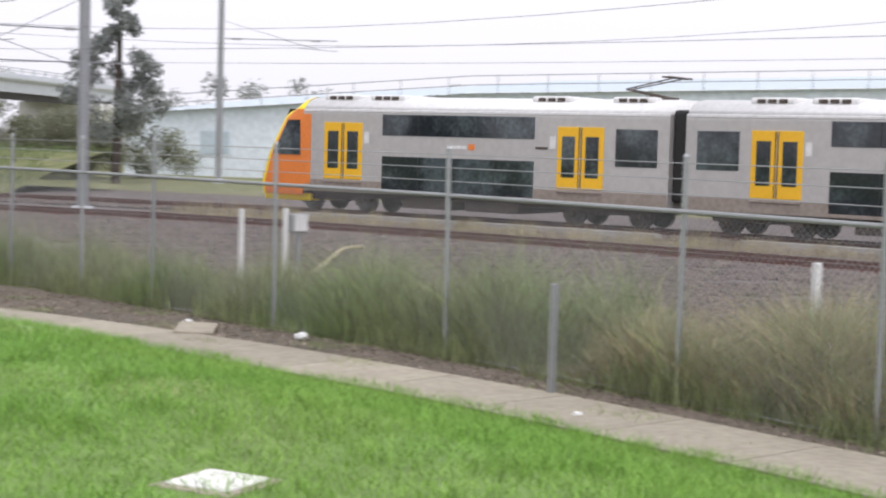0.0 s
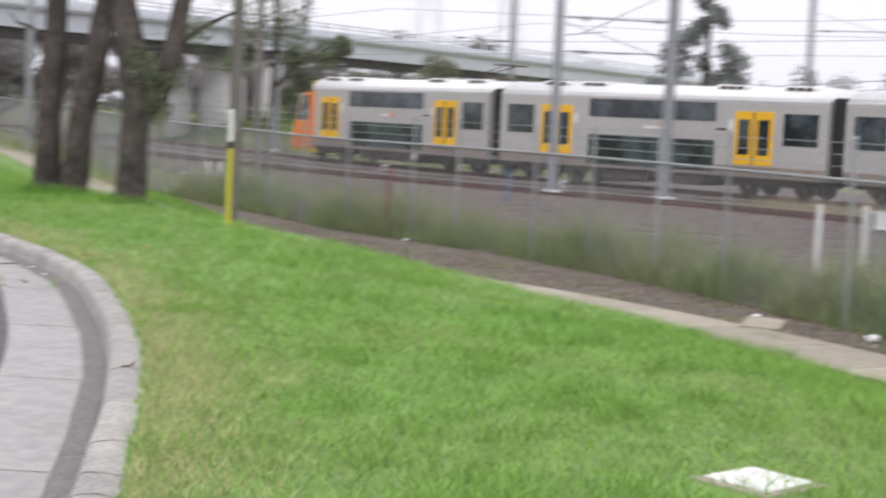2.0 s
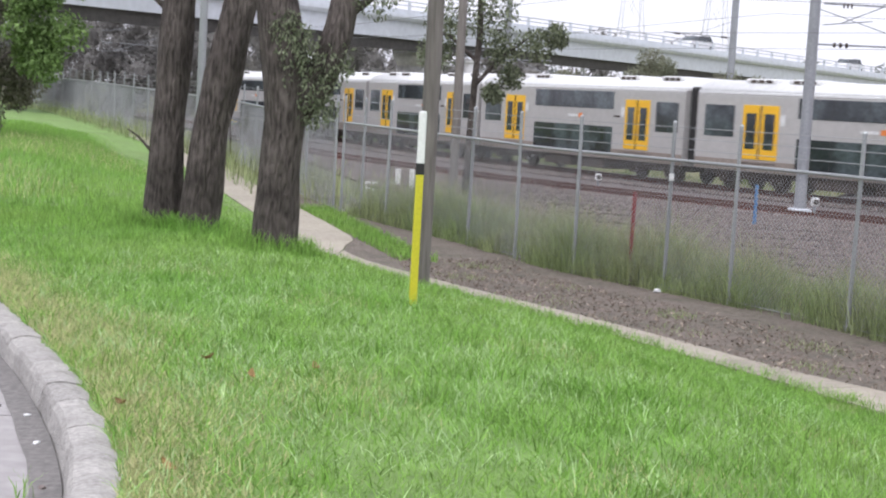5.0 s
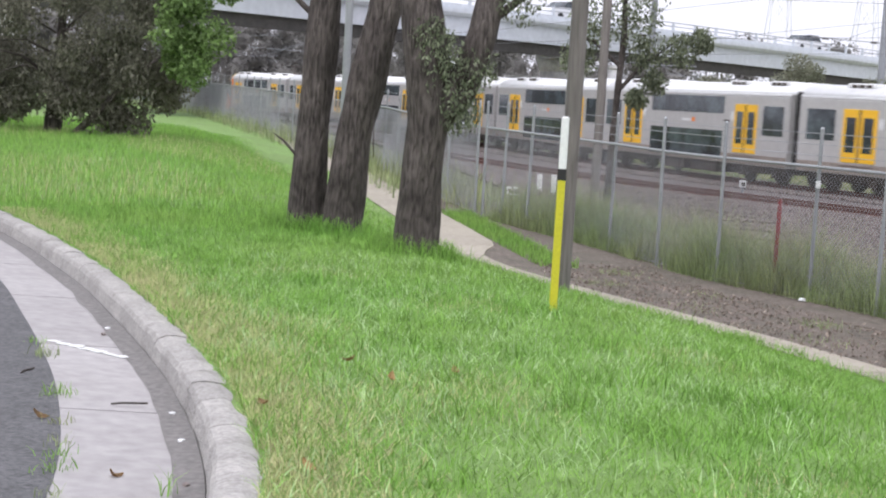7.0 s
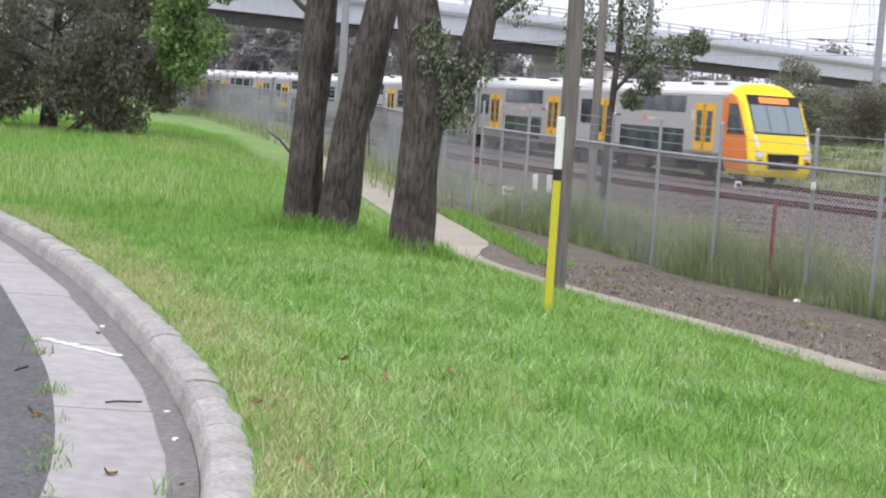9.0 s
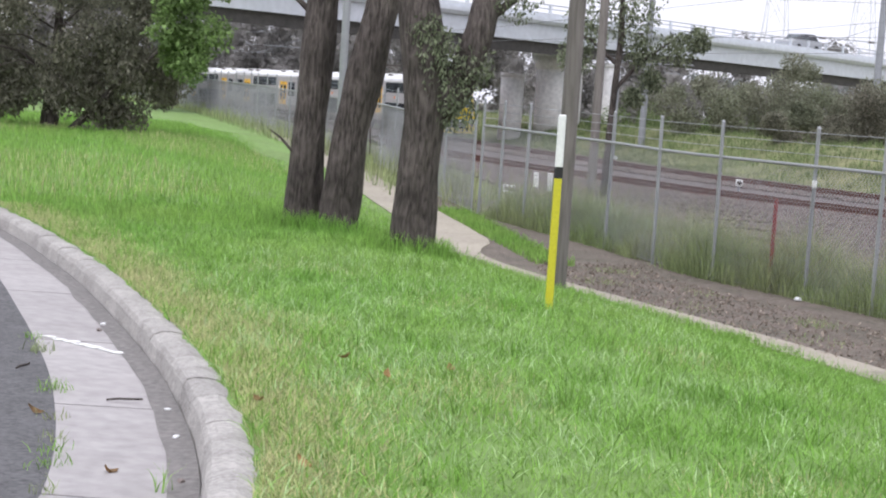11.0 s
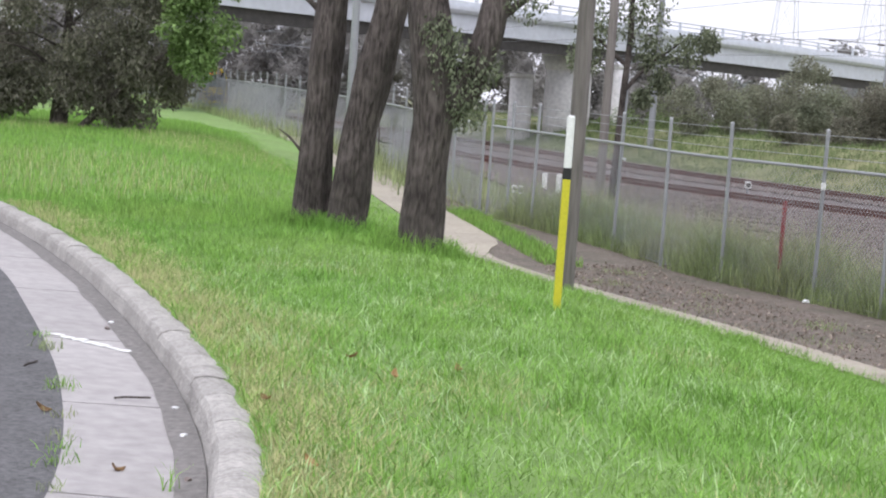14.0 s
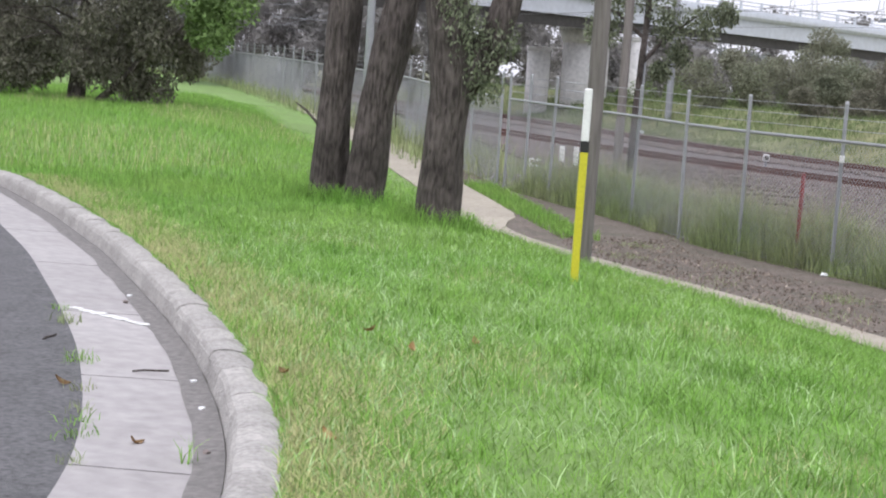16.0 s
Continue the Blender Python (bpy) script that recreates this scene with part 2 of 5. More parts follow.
def thing(name, label, category, m=None, group="", kind=""):
    ob = new(name)
    if m is not None:
        ob.matrix_basis = m
    return tagged(ob, label, category, group, kind)


def box(bm, x0, x1, y0, y1, z0, z1, bevel=0.0, m=None):
    mx = Matrix.Translation(((x0 + x1) / 2, (y0 + y1) / 2, (z0 + z1) / 2)) @ Matrix.Diagonal((x1 - x0, y1 - y0, z1 - z0, 1))
    r = bmesh.ops.create_cube(bm, size=1, matrix=(m @ mx) if m else mx)
    if bevel:
        es = list({e for v in r["verts"] for e in v.link_edges})
        bmesh.ops.bevel(bm, geom=es, offset=bevel, segments=2, affect="EDGES", profile=0.5)
    return bm


def tube(bm, a, b, r0, r1=None, seg=8, caps=True):
    a, b = Vector(a), Vector(b)
    d = b - a
    q = d.to_track_quat("Z", "Y").to_matrix().to_4x4()
    bmesh.ops.create_cone(bm, cap_ends=caps, segments=seg, radius1=r0, radius2=r0 if r1 is None else r1, depth=d.length,
                          matrix=Matrix.Translation((a + b) / 2) @ q)
    return bm


def prism(bm, outline, y0, y1):
    """An outline in (x, z) swept from y0 to y1."""
    a = [bm.verts.new((x, y0, z)) for x, z in outline]
    b = [bm.verts.new((x, y1, z)) for x, z in outline]
    bm.faces.new(a)
    bm.faces.new(b[::-1])
    for i in range(len(a)):
        j = (i + 1) % len(a)
        bm.faces.new((a[j], a[i], b[i], b[j]))
    bmesh.ops.recalc_face_normals(bm, faces=bm.faces)
    return bm


def sweep(bm, outline, x0, x1):
    """An outline in (y, z) swept from x0 to x1."""
    a = [bm.verts.new((x0, y, z)) for y, z in outline]
    b = [bm.verts.new((x1, y, z)) for y, z in outline]
    bm.faces.new(a)
    bm.faces.new(b[::-1])
    for i in range(len(a)):
        j = (i + 1) % len(a)
        bm.faces.new((a[j], a[i], b[i], b[j]))
    bmesh.ops.recalc_face_normals(bm, faces=bm.faces)
    return bm


class Curve:
    """A smooth plan curve through a few points, by arc length."""

    def __init__(self, pts, step=0.5, soft=8):
        p = np.array(pts, float)
        seg = np.r_[0, np.cumsum(np.hypot(*np.diff(p, axis=0).T))]
        s = np.arange(0, seg[-1], step)
        q = np.stack([np.interp(s, seg, p[:, 0]), np.interp(s, seg, p[:, 1])], 1)
        if soft:
            w = max(3, int(soft / step) | 1)
            k = np.hanning(w + 2)[1:-1]
            k /= k.sum()
            pad = w // 2
            e0 = q[0] + (q[0] - q[1]) * np.arange(pad, 0, -1)[:, None]
            e1 = q[-1] + (q[-1] - q[-2]) * np.arange(1, pad + 1)[:, None]
            qq = np.vstack([e0, q, e1])
            q = np.stack([np.convolve(qq[:, i], k, "valid") for i in (0, 1)], 1)
        self.p = q
        self.s = np.r_[0, np.cumsum(np.hypot(*np.diff(q, axis=0).T))]
        self.length = self.s[-1]

    def at(self, s):
        return np.array([np.interp(s, self.s, self.p[:, 0]), np.interp(s, self.s, self.p[:, 1])])

    def tangent(self, s, h=0.6):
        d = self.at(min(s + h, self.length)) - self.at(max(s - h, 0))
        return d / np.hypot(*d)

    def off(self, s, n):
        """The point n metres to the right of the curve."""
        t = self.tangent(s)
        return self.at(s) + n * np.array([t[1], -t[0]])

    def near(self, x, y):
        return float(self.s[np.argmin((self.p[:, 0] - x) ** 2 + (self.p[:, 1] - y) ** 2)])


# ---- plan ----
EDGE = Curve([(8.6, -60), (8.3, -12), (8.0, 0), (7.4, 4.5), (6.6, 8), (5.9, 11), (4.9, 14), (3.8, 16.8), (2.9, 18.8), (1.7, 21.3), (0.6, 23.9),
              (-1.4, 35), (-4, 50), (-7.4, 66), (-13.5, 90), (-26, 130), (-60, 210), (-130, 330)], 0.4, 3)
FENCE = Curve([(9.9, -30), (9.6, -6), (9.5, 0), (9.3, 3.4), (8.9, 7.5), (8.3, 10.5), (7.8, 13.5), (7.2, 16.3), (6.4, 19), (5.15, 21.8), (4.15, 23.5), (3.5, 25.4),
               (2.9, 27.5), (1.5, 31), (0.75, 33)], 0.25, 2)
FENCE_FAR = Curve([(0.75, 33), (0.1, 36), (-0.6, 40), (-1.9, 48), (-4.2, 56), (-6.8, 64), (-10, 77), (-13.5, 90), (-20, 108), (-34, 140)], 0.5, 3)
NEARSIDE = Curve([(60, -80), (45, -25), (38.5, 3), (35.6, 14), (32.8, 24), (30.2, 32), (26.8, 40.5), (22.5, 47.5), (18.2, 53.5), (15.0, 58.7), (12.2, 64.2), (8.8, 72.5),
                  (4.6, 86), (-0.6, 104), (-5.5, 119), (-13, 136), (-30, 170), (-62, 222), (-120, 300), (-200, 390)], 0.5, 16)
KERB = Curve([(-45, 46), (-20, 34), (-8.5, 23), (-5.18, 18.32), (-3.82, 15.51), (-2.68, 12.84), (-1.76, 10.29), (-1.29, 8.89), (-0.89, 7.4), (-0.68, 6.32), (-0.62, 5.5),
              (-0.52, 4.4), (-0.45, 3.4), (-0.41, 2.0), (-0.47, 0), (-0.64, -2.5), (-1.4, -6), (-3.0, -12), (-5.5, -18), (-13, -26), (-50, -40)], 0.25, 1.5)
RAIL_Z = -1.0
EX = EDGE.p[:, 0][np.argsort(EDGE.p[:, 1])]
EY = np.sort(EDGE.p[:, 1])


def smooth01(v):
    v = np.clip(v, 0, 1)
    return v * v * (3 - 2 * v)


def gz(x, y):
    """Height of the ground."""
    x, y = np.asarray(x, float), np.asarray(y, float)
    e = (x - np.interp(y, EY, EX)) * 0.93
    zp = np.interp(y, [-60, 25, 45, 66, 90, 140, 400], [-0.9, -0.9, -0.64, -0.3, -0.08, 0.0, 0.2])
    left = zp + (0.0 - zp) * smooth01(-e / 4.6)
    right = zp + (np.minimum(-1.22, zp) - zp) * smooth01((e - 3.2) / 5.0)
    return np.where(e < 0, left, right)


def g(x, y):
    return float(gz(x, y))


def sheet(name, left, right, ss, cols, material, lift=0.0, label="", category="ground"):
    """A strip of ground between two functions of the run s."""
    verts = []
    for s in ss:
        a, b = left(s), right(s)
        for k in range(cols + 1):
            p = a + (b - a) * k / cols
            verts.append((p[0], p[1], g(p[0], p[1]) + lift))
    w = cols + 1
    faces = np.array([(i * w + k, i * w + k + 1, (i + 1) * w + k + 1, (i + 1) * w + k) for i in range(len(ss) - 1) for k in range(cols)])
    ob = raw(name, verts, faces, material)
    for p in ob.data.polygons:
        p.use_smooth = True
    if ob.data.polygons[0].normal.z < 0:
        ob.data.flip_normals()
    return tagged(ob, label, category, kind="structure")

KY = KERB.p[::-1, 1]
KX = KERB.p[::-1, 0]


def kx(y):
    return np.where((np.asarray(y) < 45.5) & (np.asarray(y) > -39), np.interp(y, KY, KX), -900.0)


def gz_all(x, y):
    """Ground with the road bay sunk below the kerb."""
    low = (np.asarray(x) < np.interp(y, EY, EX) - 2.2) & (np.asarray(x) > -66) & (np.asarray(y) > -22) & (np.asarray(y) < 120)
    return np.where((np.asarray(x) < kx(y) + 0.3) | low, -0.6, gz(x, y) - 0.06)


# ---- large structure ----
def build_ground():
    xs = np.unique(np.concatenate([[-1500, -700, -350, -180, -110], np.arange(-80, 80, 1.5), [90, 110, 140, 200, 350, 700, 1500]]))
    ys = np.unique(np.concatenate([[-400, -200, -110], np.arange(-70, 160, 1.5), [175, 200, 240, 300, 420, 700, 1200, 2200]]))
    X, Y = np.meshgrid(xs, ys)
    Z = gz_all(X, Y)
    w = len(xs)
    i, k = np.meshgrid(np.arange(len(ys) - 1), np.arange(w - 1), indexing="ij")
    a = (i * w + k).ravel()
    faces = np.stack([a, a + 1, a + w + 1, a + w], 1)
    ob = raw("ground", np.stack([X.ravel(), Y.ravel(), Z.ravel()], 1), faces, M_GROUND)
    tagged(ob, "rough weedy railway land running to the horizon", "ground", kind="structure")


def build_lawn():
    ys = np.concatenate([np.arange(-24, 40, 0.4), np.arange(40, 150, 2.0)])
    cols = 30
    verts = []
    for y in ys:
        x0 = float(max(kx(y), -70.0))
        x1 = float(np.interp(y, EY, EX))
        for k in range(cols + 1):
            x = x0 + (x1 - x0) * (k / cols)
            verts.append((x, y, g(x, y)))
    w = cols + 1
    faces = np.array([(i * w + k, i * w + k + 1, (i + 1) * w + k + 1, (i + 1) * w + k) for i in range(len(ys) - 1) for k in range(cols)])
    ob = raw("lawn", verts, faces, M_LAWN)
    tagged(ob, "sloping bright green mown lawn between kerb and path", "lawn", kind="structure")


def build_strips():
    ss = np.arange(EDGE.near(8.4, -30), EDGE.near(-1.8, 37), 0.6)
    sheet("verge", lambda s: EDGE.off(s, 0.1), lambda s: EDGE.off(s, 5.2), ss, 6, M_DIRT, 0.012,
          "brown leaf-littered soil verge under the fence", "verge")
    ss = np.arange(NEARSIDE.near(45, -25), NEARSIDE.near(-62, 222), 2.0)
    sheet("track_bed", lambda s: NEARSIDE.off(s, -float(np.interp(NEARSIDE.at(s)[1], [38, 52], [25.5, 12.0]))), lambda s: NEARSIDE.off(s, 14), ss, 22, M_BALLAST, 0.05,
          "grey-brown crushed stone ballast of the railway", "ballast")


def bank_rise(n):
    return RAIL_Z - 0.3 + 1.9 * float(smooth01((n - 4.0) / 9.0))


def bank_z(x, y):
    i = int(np.argmin((NEARSIDE.p[:, 0] - x) ** 2 + (NEARSIDE.p[:, 1] - y) ** 2))
    return bank_rise(math.hypot(NEARSIDE.p[i, 0] - x, NEARSIDE.p[i, 1] - y))


def build_bank():
    """Grass bank rising beyond the far track."""
    ss = np.arange(NEARSIDE.near(16, 57), NEARSIDE.near(-13, 136), 2.0)
    cols = 12
    verts = []
    for q in ss:
        for k in range(cols + 1):
            n = 3.6 + 12 * k / cols
            p = NEARSIDE.off(q, n)
            verts.append((p[0], p[1], bank_rise(n) + 0.12 * noise.noise(Vector((p[0] * 0.4, p[1] * 0.4, 0)))))
    w = cols + 1
    ob = raw("bank", verts, np.array([(i * w + k, i * w + k + 1, (i + 1) * w + k + 1, (i + 1) * w + k) for i in range(len(ss) - 1) for k in range(cols)]), M_GROUND)
    if ob.data.polygons[0].normal.z < 0:
        ob.data.flip_normals()
    tagged(ob, "green weedy bank rising beyond the railway", "bank", kind="structure")


def build_path():
    """Concrete footpath: slabs with joints."""
    s0, s1 = EDGE.near(8.4, -20), EDGE.near(-13.5, 90)
    path = thing("footpath", "narrow pale concrete footpath beside the lawn", "path", kind="structure")
    s = s0
    while s < s1:
        e = min(s + 1.5, s1)
        verts = []
        for q in (s + 0.008, (s + e) / 2, e - 0.008):
            for n in (-0.15, float(np.interp(EDGE.at(q)[1], [8, 13, 15, 25.5, 27, 30], [1.15, 0.75, 0.38, 0.36, 0.95, 1.0]))):
                p = EDGE.off(q, n)
                z = g(*EDGE.off(q, 0.5)) + 0.03
                verts += [(p[0], p[1], z), (p[0], p[1], z - 0.1)]
        f = [(0, 2, 6, 4), (4, 6, 10, 8), (0, 4, 5, 1), (4, 8, 9, 5), (2, 3, 7, 6), (6, 7, 11, 10), (0, 1, 3, 2), (8, 10, 11, 9)]
        raw("slab", verts, f, M_PATH, path)
        s = e


# Gutter silt, darkened to paint in the shade of the kerb face too.
M_SILT_SHADE = mat("silt", (0.15, 0.14, 0.132), 0.7, vary=0.35, scale=3, bump=0.4, second=(0.19, 0.175, 0.165))


def build_kerb():
    kerb = thing("kerb", "worn grey concrete kerb round the road bay", "kerb", kind="structure")
    gut = thing("gutter", "pale concrete gutter pan with cracked joints", "gutter", kind="structure")
    s0, s1 = KERB.near(-20, 34), KERB.near(-4, -18)
    prof = [(-0.07, -0.2), (-0.07, -0.03), (-0.03, 0.0), (0.05, 0.016), (0.11, 0.014), (0.15, 0.002), (0.17, -0.03), (0.188, -0.135), (0.19, -0.2)]
    s, k = s0, 0
    while s < s1:
        e = s + random.choice((0.28, 0.34, 0.42, 0.6, 0.85)) * random.uniform(0.85, 1.15)
        qs = np.linspace(s + 0.0025, e - 0.0025, 6)
        dz = random.uniform(-0.004, 0.004)
        tilt = random.uniform(-0.004, 0.004)
        verts = []
        for q in qs:
            for n, z in prof:
                p = KERB.off(q, n)
                wob = 0.008 * noise.noise(Vector((q * 4, n * 9, 0))) + 0.006 * noise.noise(Vector((q * 17, n * 30, 2)))
                chip = 0.02 * max(0.0, noise.noise(Vector((q * 6, 7, 1))) - 0.15) if 0.1 < n < 0.18 else 0.0
                verts.append((p[0] + wob + chip, p[1] + wob, z + (dz + tilt * (q - s) / (e - s) if z > -0.1 else 0) + wob - chip))
        w = len(prof)
        f = [(i * w + j, (i + 1) * w + j, (i + 1) * w + j + 1, i * w + j + 1) for i in range(5) for j in range(w - 1)]
        f += [tuple(range(w)), tuple(range(5 * w, 6 * w))[::-1]]
        raw("kerb_stone", verts, f, M_KERB, kerb)
        s = e
    s = s0
    while s < s1:
        e = s + random.uniform(1.8, 2.6)
        qs = np.linspace(s + 0.011, e - 0.011, 8)
        verts = []
        for q in qs:
            for n, z in ((0.2, -0.135), (0.34, -0.142), (0.82, -0.118), (0.82, -0.2), (0.2, -0.2)):
                p = KERB.off(q, n)
                verts.append((p[0], p[1], z))
        f = [(i * 5 + j, i * 5 + (j + 1) % 5, (i + 1) * 5 + (j + 1) % 5, (i + 1) * 5 + j) for i in range(7) for j in range(5)]
        f += [(0, 1, 2, 3, 4), (39, 38, 37, 36, 35)]
        raw("gutter_slab", verts, f, M_GUTTER, gut)
        s = e
    # Silt strip, made wide so its dark colour doubles as the shaded kerb face.
    ss = np.arange(s0, s1, 0.3)
    verts = []
    for q in ss:
        wn_ = 0.33 + 0.03 * noise.noise(Vector((q * 1.7, 3, 0)))
        for nn, z in ((0.192, -0.127), (wn_, -0.1375)):
            p = KERB.off(q, nn)
            verts.append((p[0], p[1], z))
    ob = raw("silt", verts, np.array([(2 * i, 2 * i + 1, 2 * i + 3, 2 * i + 2) for i in range(len(ss) - 1)]), M_SILT_SHADE, gut)
    ob["label"] = "dark damp silt along the kerb foot, widened as the shaded kerb face"
    ss = np.arange(s0, s1, 0.5)
    verts, n = [], len(ss)
    for q in ss:
        p = KERB.off(q, 0.81 + 0.02 * noise.noise(Vector((q * 2.3, 0, 5))))
        verts.append((p[0], p[1], -0.121))
    far = [(p[0] - 26, p[1], -0.08) for p in (KERB.at(q) for q in ss)]
    faces = np.array([(i, i + 1, n + i + 1, n + i) for i in range(n - 1)])
    ob = raw("road", verts + far, faces, M_ROAD)
    if ob.data.polygons[0].normal.z < 0:
        ob.data.flip_normals()
    tagged(ob, "worn grey asphalt road turning bay", "road", kind="structure")


def build_track(offset, name, label):
    """One railway track with two rails and its sleepers, offset to the right of the near side of the train."""
    tr = thing(name, label, "railway track", kind="structure")
    s0, s1 = NEARSIDE.near(40, -5), NEARSIDE.near(-30, 170)
    for side in (-0.72, 0.72):
        bm = bmesh.new()
        bt = bmesh.new()
        prev = None
        ss = np.arange(s0, s1, 2.0)
        prof = [(-0.07, -0.16), (-0.07, -0.14), (-0.012, -0.12), (-0.012, -0.045), (-0.035, -0.03), (-0.035, -0.004), (0.035, -0.004), (0.035, -0.03), (0.012, -0.045),
                (0.012, -0.12), (0.07, -0.14), (0.07, -0.16)]
        ptop = None
        for s in ss:
            ring = []
            for n, z in prof:
                p = NEARSIDE.off(s, offset + side + n)
                ring.append(bm.verts.new((p[0], p[1], RAIL_Z + z)))
            if prev:
                for j in range(len(prof)):
                    jj = (j + 1) % len(prof)
                    bm.faces.new((prev[j], prev[jj], ring[jj], ring[j]))
            prev = ring
            a, b = NEARSIDE.off(s, offset + side - 0.028), NEARSIDE.off(s, offset + side + 0.028)
            row = [bt.verts.new((a[0], a[1], RAIL_Z)), bt.verts.new((b[0], b[1], RAIL_Z))]
            if ptop:
                bt.faces.new((ptop[0], ptop[1], row[1], row[0]))
            ptop = row
        bmesh.ops.recalc_face_normals(bm, faces=bm.faces)
        rail = part("rail", bm, M_RAIL, tr, "rusty red-brown steel rail")
        part("rail_head", bt, M_RAILTOP, rail)
    bm = bmesh.new()
    box(bm, -0.12, 0.12, -1.2, 1.2, -0.12, 0.0, 0.02)
    me = bpy.data.meshes.new("sleeper")
    bm.to_mesh(me)
    bm.free()
    me.materials.append(M_SLEEPER)
    s, n = s0, 0
    while s < s1 and n < 260:
        p, t = NEARSIDE.off(s, offset), NEARSIDE.tangent(s)
        ob = new("sleeper", me)
        ob.parent = tr
        ob.matrix_basis = Matrix.Translation((p[0], p[1], RAIL_Z - 0.15)) @ Matrix.Rotation(math.atan2(t[1], t[0]), 4, "Z")
        s += 0.75
        n += 1


build_ground()
build_lawn()
build_strips()
build_bank()
build_path()
build_kerb()
build_track(1.5, "railway_track_far", "far railway track with rusty rails on ballast")
build_track(-6.6, "railway_track_near", "near railway track with red-brown rusty rails")


# ---- train ----
def skin(bm, x0, x1, rows, sides=(1, -1)):
    for sgn in sides:
        for (ya, za), (yb, zb) in zip(rows[:-1], rows[1:]):
            v = [bm.verts.new((x, sgn * y, z)) for x, y, z in ((x0, ya, za), (x1, ya, za), (x1, yb, zb), (x0, yb, zb))]
            bm.faces.new(v if sgn < 0 else v[::-1])


W2 = 1.52
ROOF = [(1.50, 3.60), (1.40, 3.74), (1.22, 3.90), (0.90, 4.02), (0.45, 4.08)]


def car_parts(car, xr, xf, cab):
    """Body, doors, windows, bogies of one carriage; xr rear end, xf end of the straight body at its front."""
    bm = bmesh.new()
    sec = [(y, z) for y, z in ((W2 - 0.06, 0.72), (W2, 0.95), (W2, 3.45), (1.50, 3.60))]
    sweep(bm, [(y, z) for y, z in sec] + [(-y, z) for y, z in sec[::-1]], xr, xf)
    part("body", bm, M_STEEL, car)
    bm = bmesh.new()
    sweep(bm, [(y, z) for y, z in ROOF] + [(-y, z) for y, z in ROOF[::-1]], xr + 0.02, xf - 0.02)
    roof = part("roof", bm, M_ROOF, car, "dusty white roof", True)
    for s in (1, -1):
        bm = bmesh.new()
        box(bm, xr + 0.02, xf - 0.02, s * W2 - 0.012, s * W2 + 0.012, 0.74, 1.14)
        part("skirt", bm, M_LOWER, car, "brownish grimy lower skirt")
        bm = bmesh.new()
        box(bm, xr, xf, s * 1.49 - 0.04, s * 1.49 + 0.04, 3.52, 3.62, 0.02)
        part("gutter_strip", bm, M_ROOF, car)
    d1, d2 = -4.75, 4.75
    for s in (1, -1):
        y = s * W2

        def panel(name, x0, x1, z0, z1, thick, material, parent, bev=0.012, label=""):
            b = bmesh.new()
            box(b, x0, x1, min(y - s * 0.03, y + s * thick), max(y - s * 0.03, y + s * thick), z0, z1, bev)
            return part(name, b, material, parent, label)

        for dc in (d1, d2):
            for k in (-1, 1):
                x0, x1 = sorted((dc + k * 0.02, dc + k * 0.84))
                leaf = panel("door_leaf", x0, x1, 1.18, 3.16, 0.026, M_YELLOW, car, label="bright yellow sliding door leaf")
                panel("door_window", x0 + 0.17, x1 - 0.17, 1.55, 2.86, 0.034, M_GLASS, leaf)
                edge = dc + k * 0.045
                panel("door_seal", edge - 0.012, edge + 0.012, 1.2, 3.14, 0.038, M_BLACK, leaf, 0.0)
            panel("door_step", dc - 0.83, dc + 0.83, 1.06, 1.12, 0.06, M_LOWER, car)
            panel("door_sign", dc + 1.02 * (1 if dc < 0 else -1) - 0.1, dc + 1.02 * (1 if dc < 0 else -1) + 0.1, 2.45, 2.85, 0.02, M_SIGN, car, 0.0, "white notice beside the door")
        for z0, z1, nm in ((2.74, 3.46, "upper_window"), (0.84, 2.03, "lower_window")):
            band = panel(nm, -3.05, 3.05, z0, z1, 0.016, M_GLASS, car, label="long dark tinted window band")
            for k in range(1, 4):
                xx = -3.05 + 6.1 * k / 4
                panel("window_joint", xx - 0.015, xx + 0.015, z0 + 0.01, z1 - 0.01, 0.019, M_BLACK, band, 0.0)
        panel("logo_mark", -0.75, -0.5, 2.33, 2.52, 0.016, M_ORANGE, car, 0.0, "small orange emblem")
        panel("logo_bar", -0.42, 0.35, 2.35, 2.46, 0.016, M_SIGN, car, 0.0)
        panel("number_bar", d1 + 1.2, d1 + 1.65, 2.42, 2.5, 0.016, M_UNDER, car, 0.0)
        ends = [1] if cab else [1, -1]
        for e in ends:
            x0, x1 = (xr + 0.4, xr + 1.85) if e == 1 else (xf - 1.85, xf - 0.4)
            panel("end_window", x0, x1, 1.95, 3.12, 0.016, M_GLASS, car, label="dark tinted end saloon window")
    for x in (xr + 1.5, -3.4, 3.2, 5.2):
        bm = bmesh.new()
        box(bm, x - 0.75, x + 0.75, -1.1, 1.1, 3.9, 4.14, 0.08)
        unit = part("roof_unit", bm, M_ROOF, car)
        for s in (1, -1):
            for k in range(3):
                b = bmesh.new()
                box(b, x - 0.5 + k * 0.36, x - 0.22 + k * 0.36, s * 1.1 - 0.02, s * 1.1 + 0.02, 3.97, 4.09)
                part("vent_grille", b, M_UNDER, unit)
    bm = bmesh.new()
    box(bm, xr + 0.3, xf - 0.3, -1.25, 1.25, 0.55, 0.8)
    for x0, x1 in ((-2.4, -0.3), (0.2, 2.3)):
        box(bm, x0, x1, -1.35, 1.35, 0.28, 0.7, 0.05)
    part("underframe", bm, M_UNDER, car, "dark equipment under the floor")
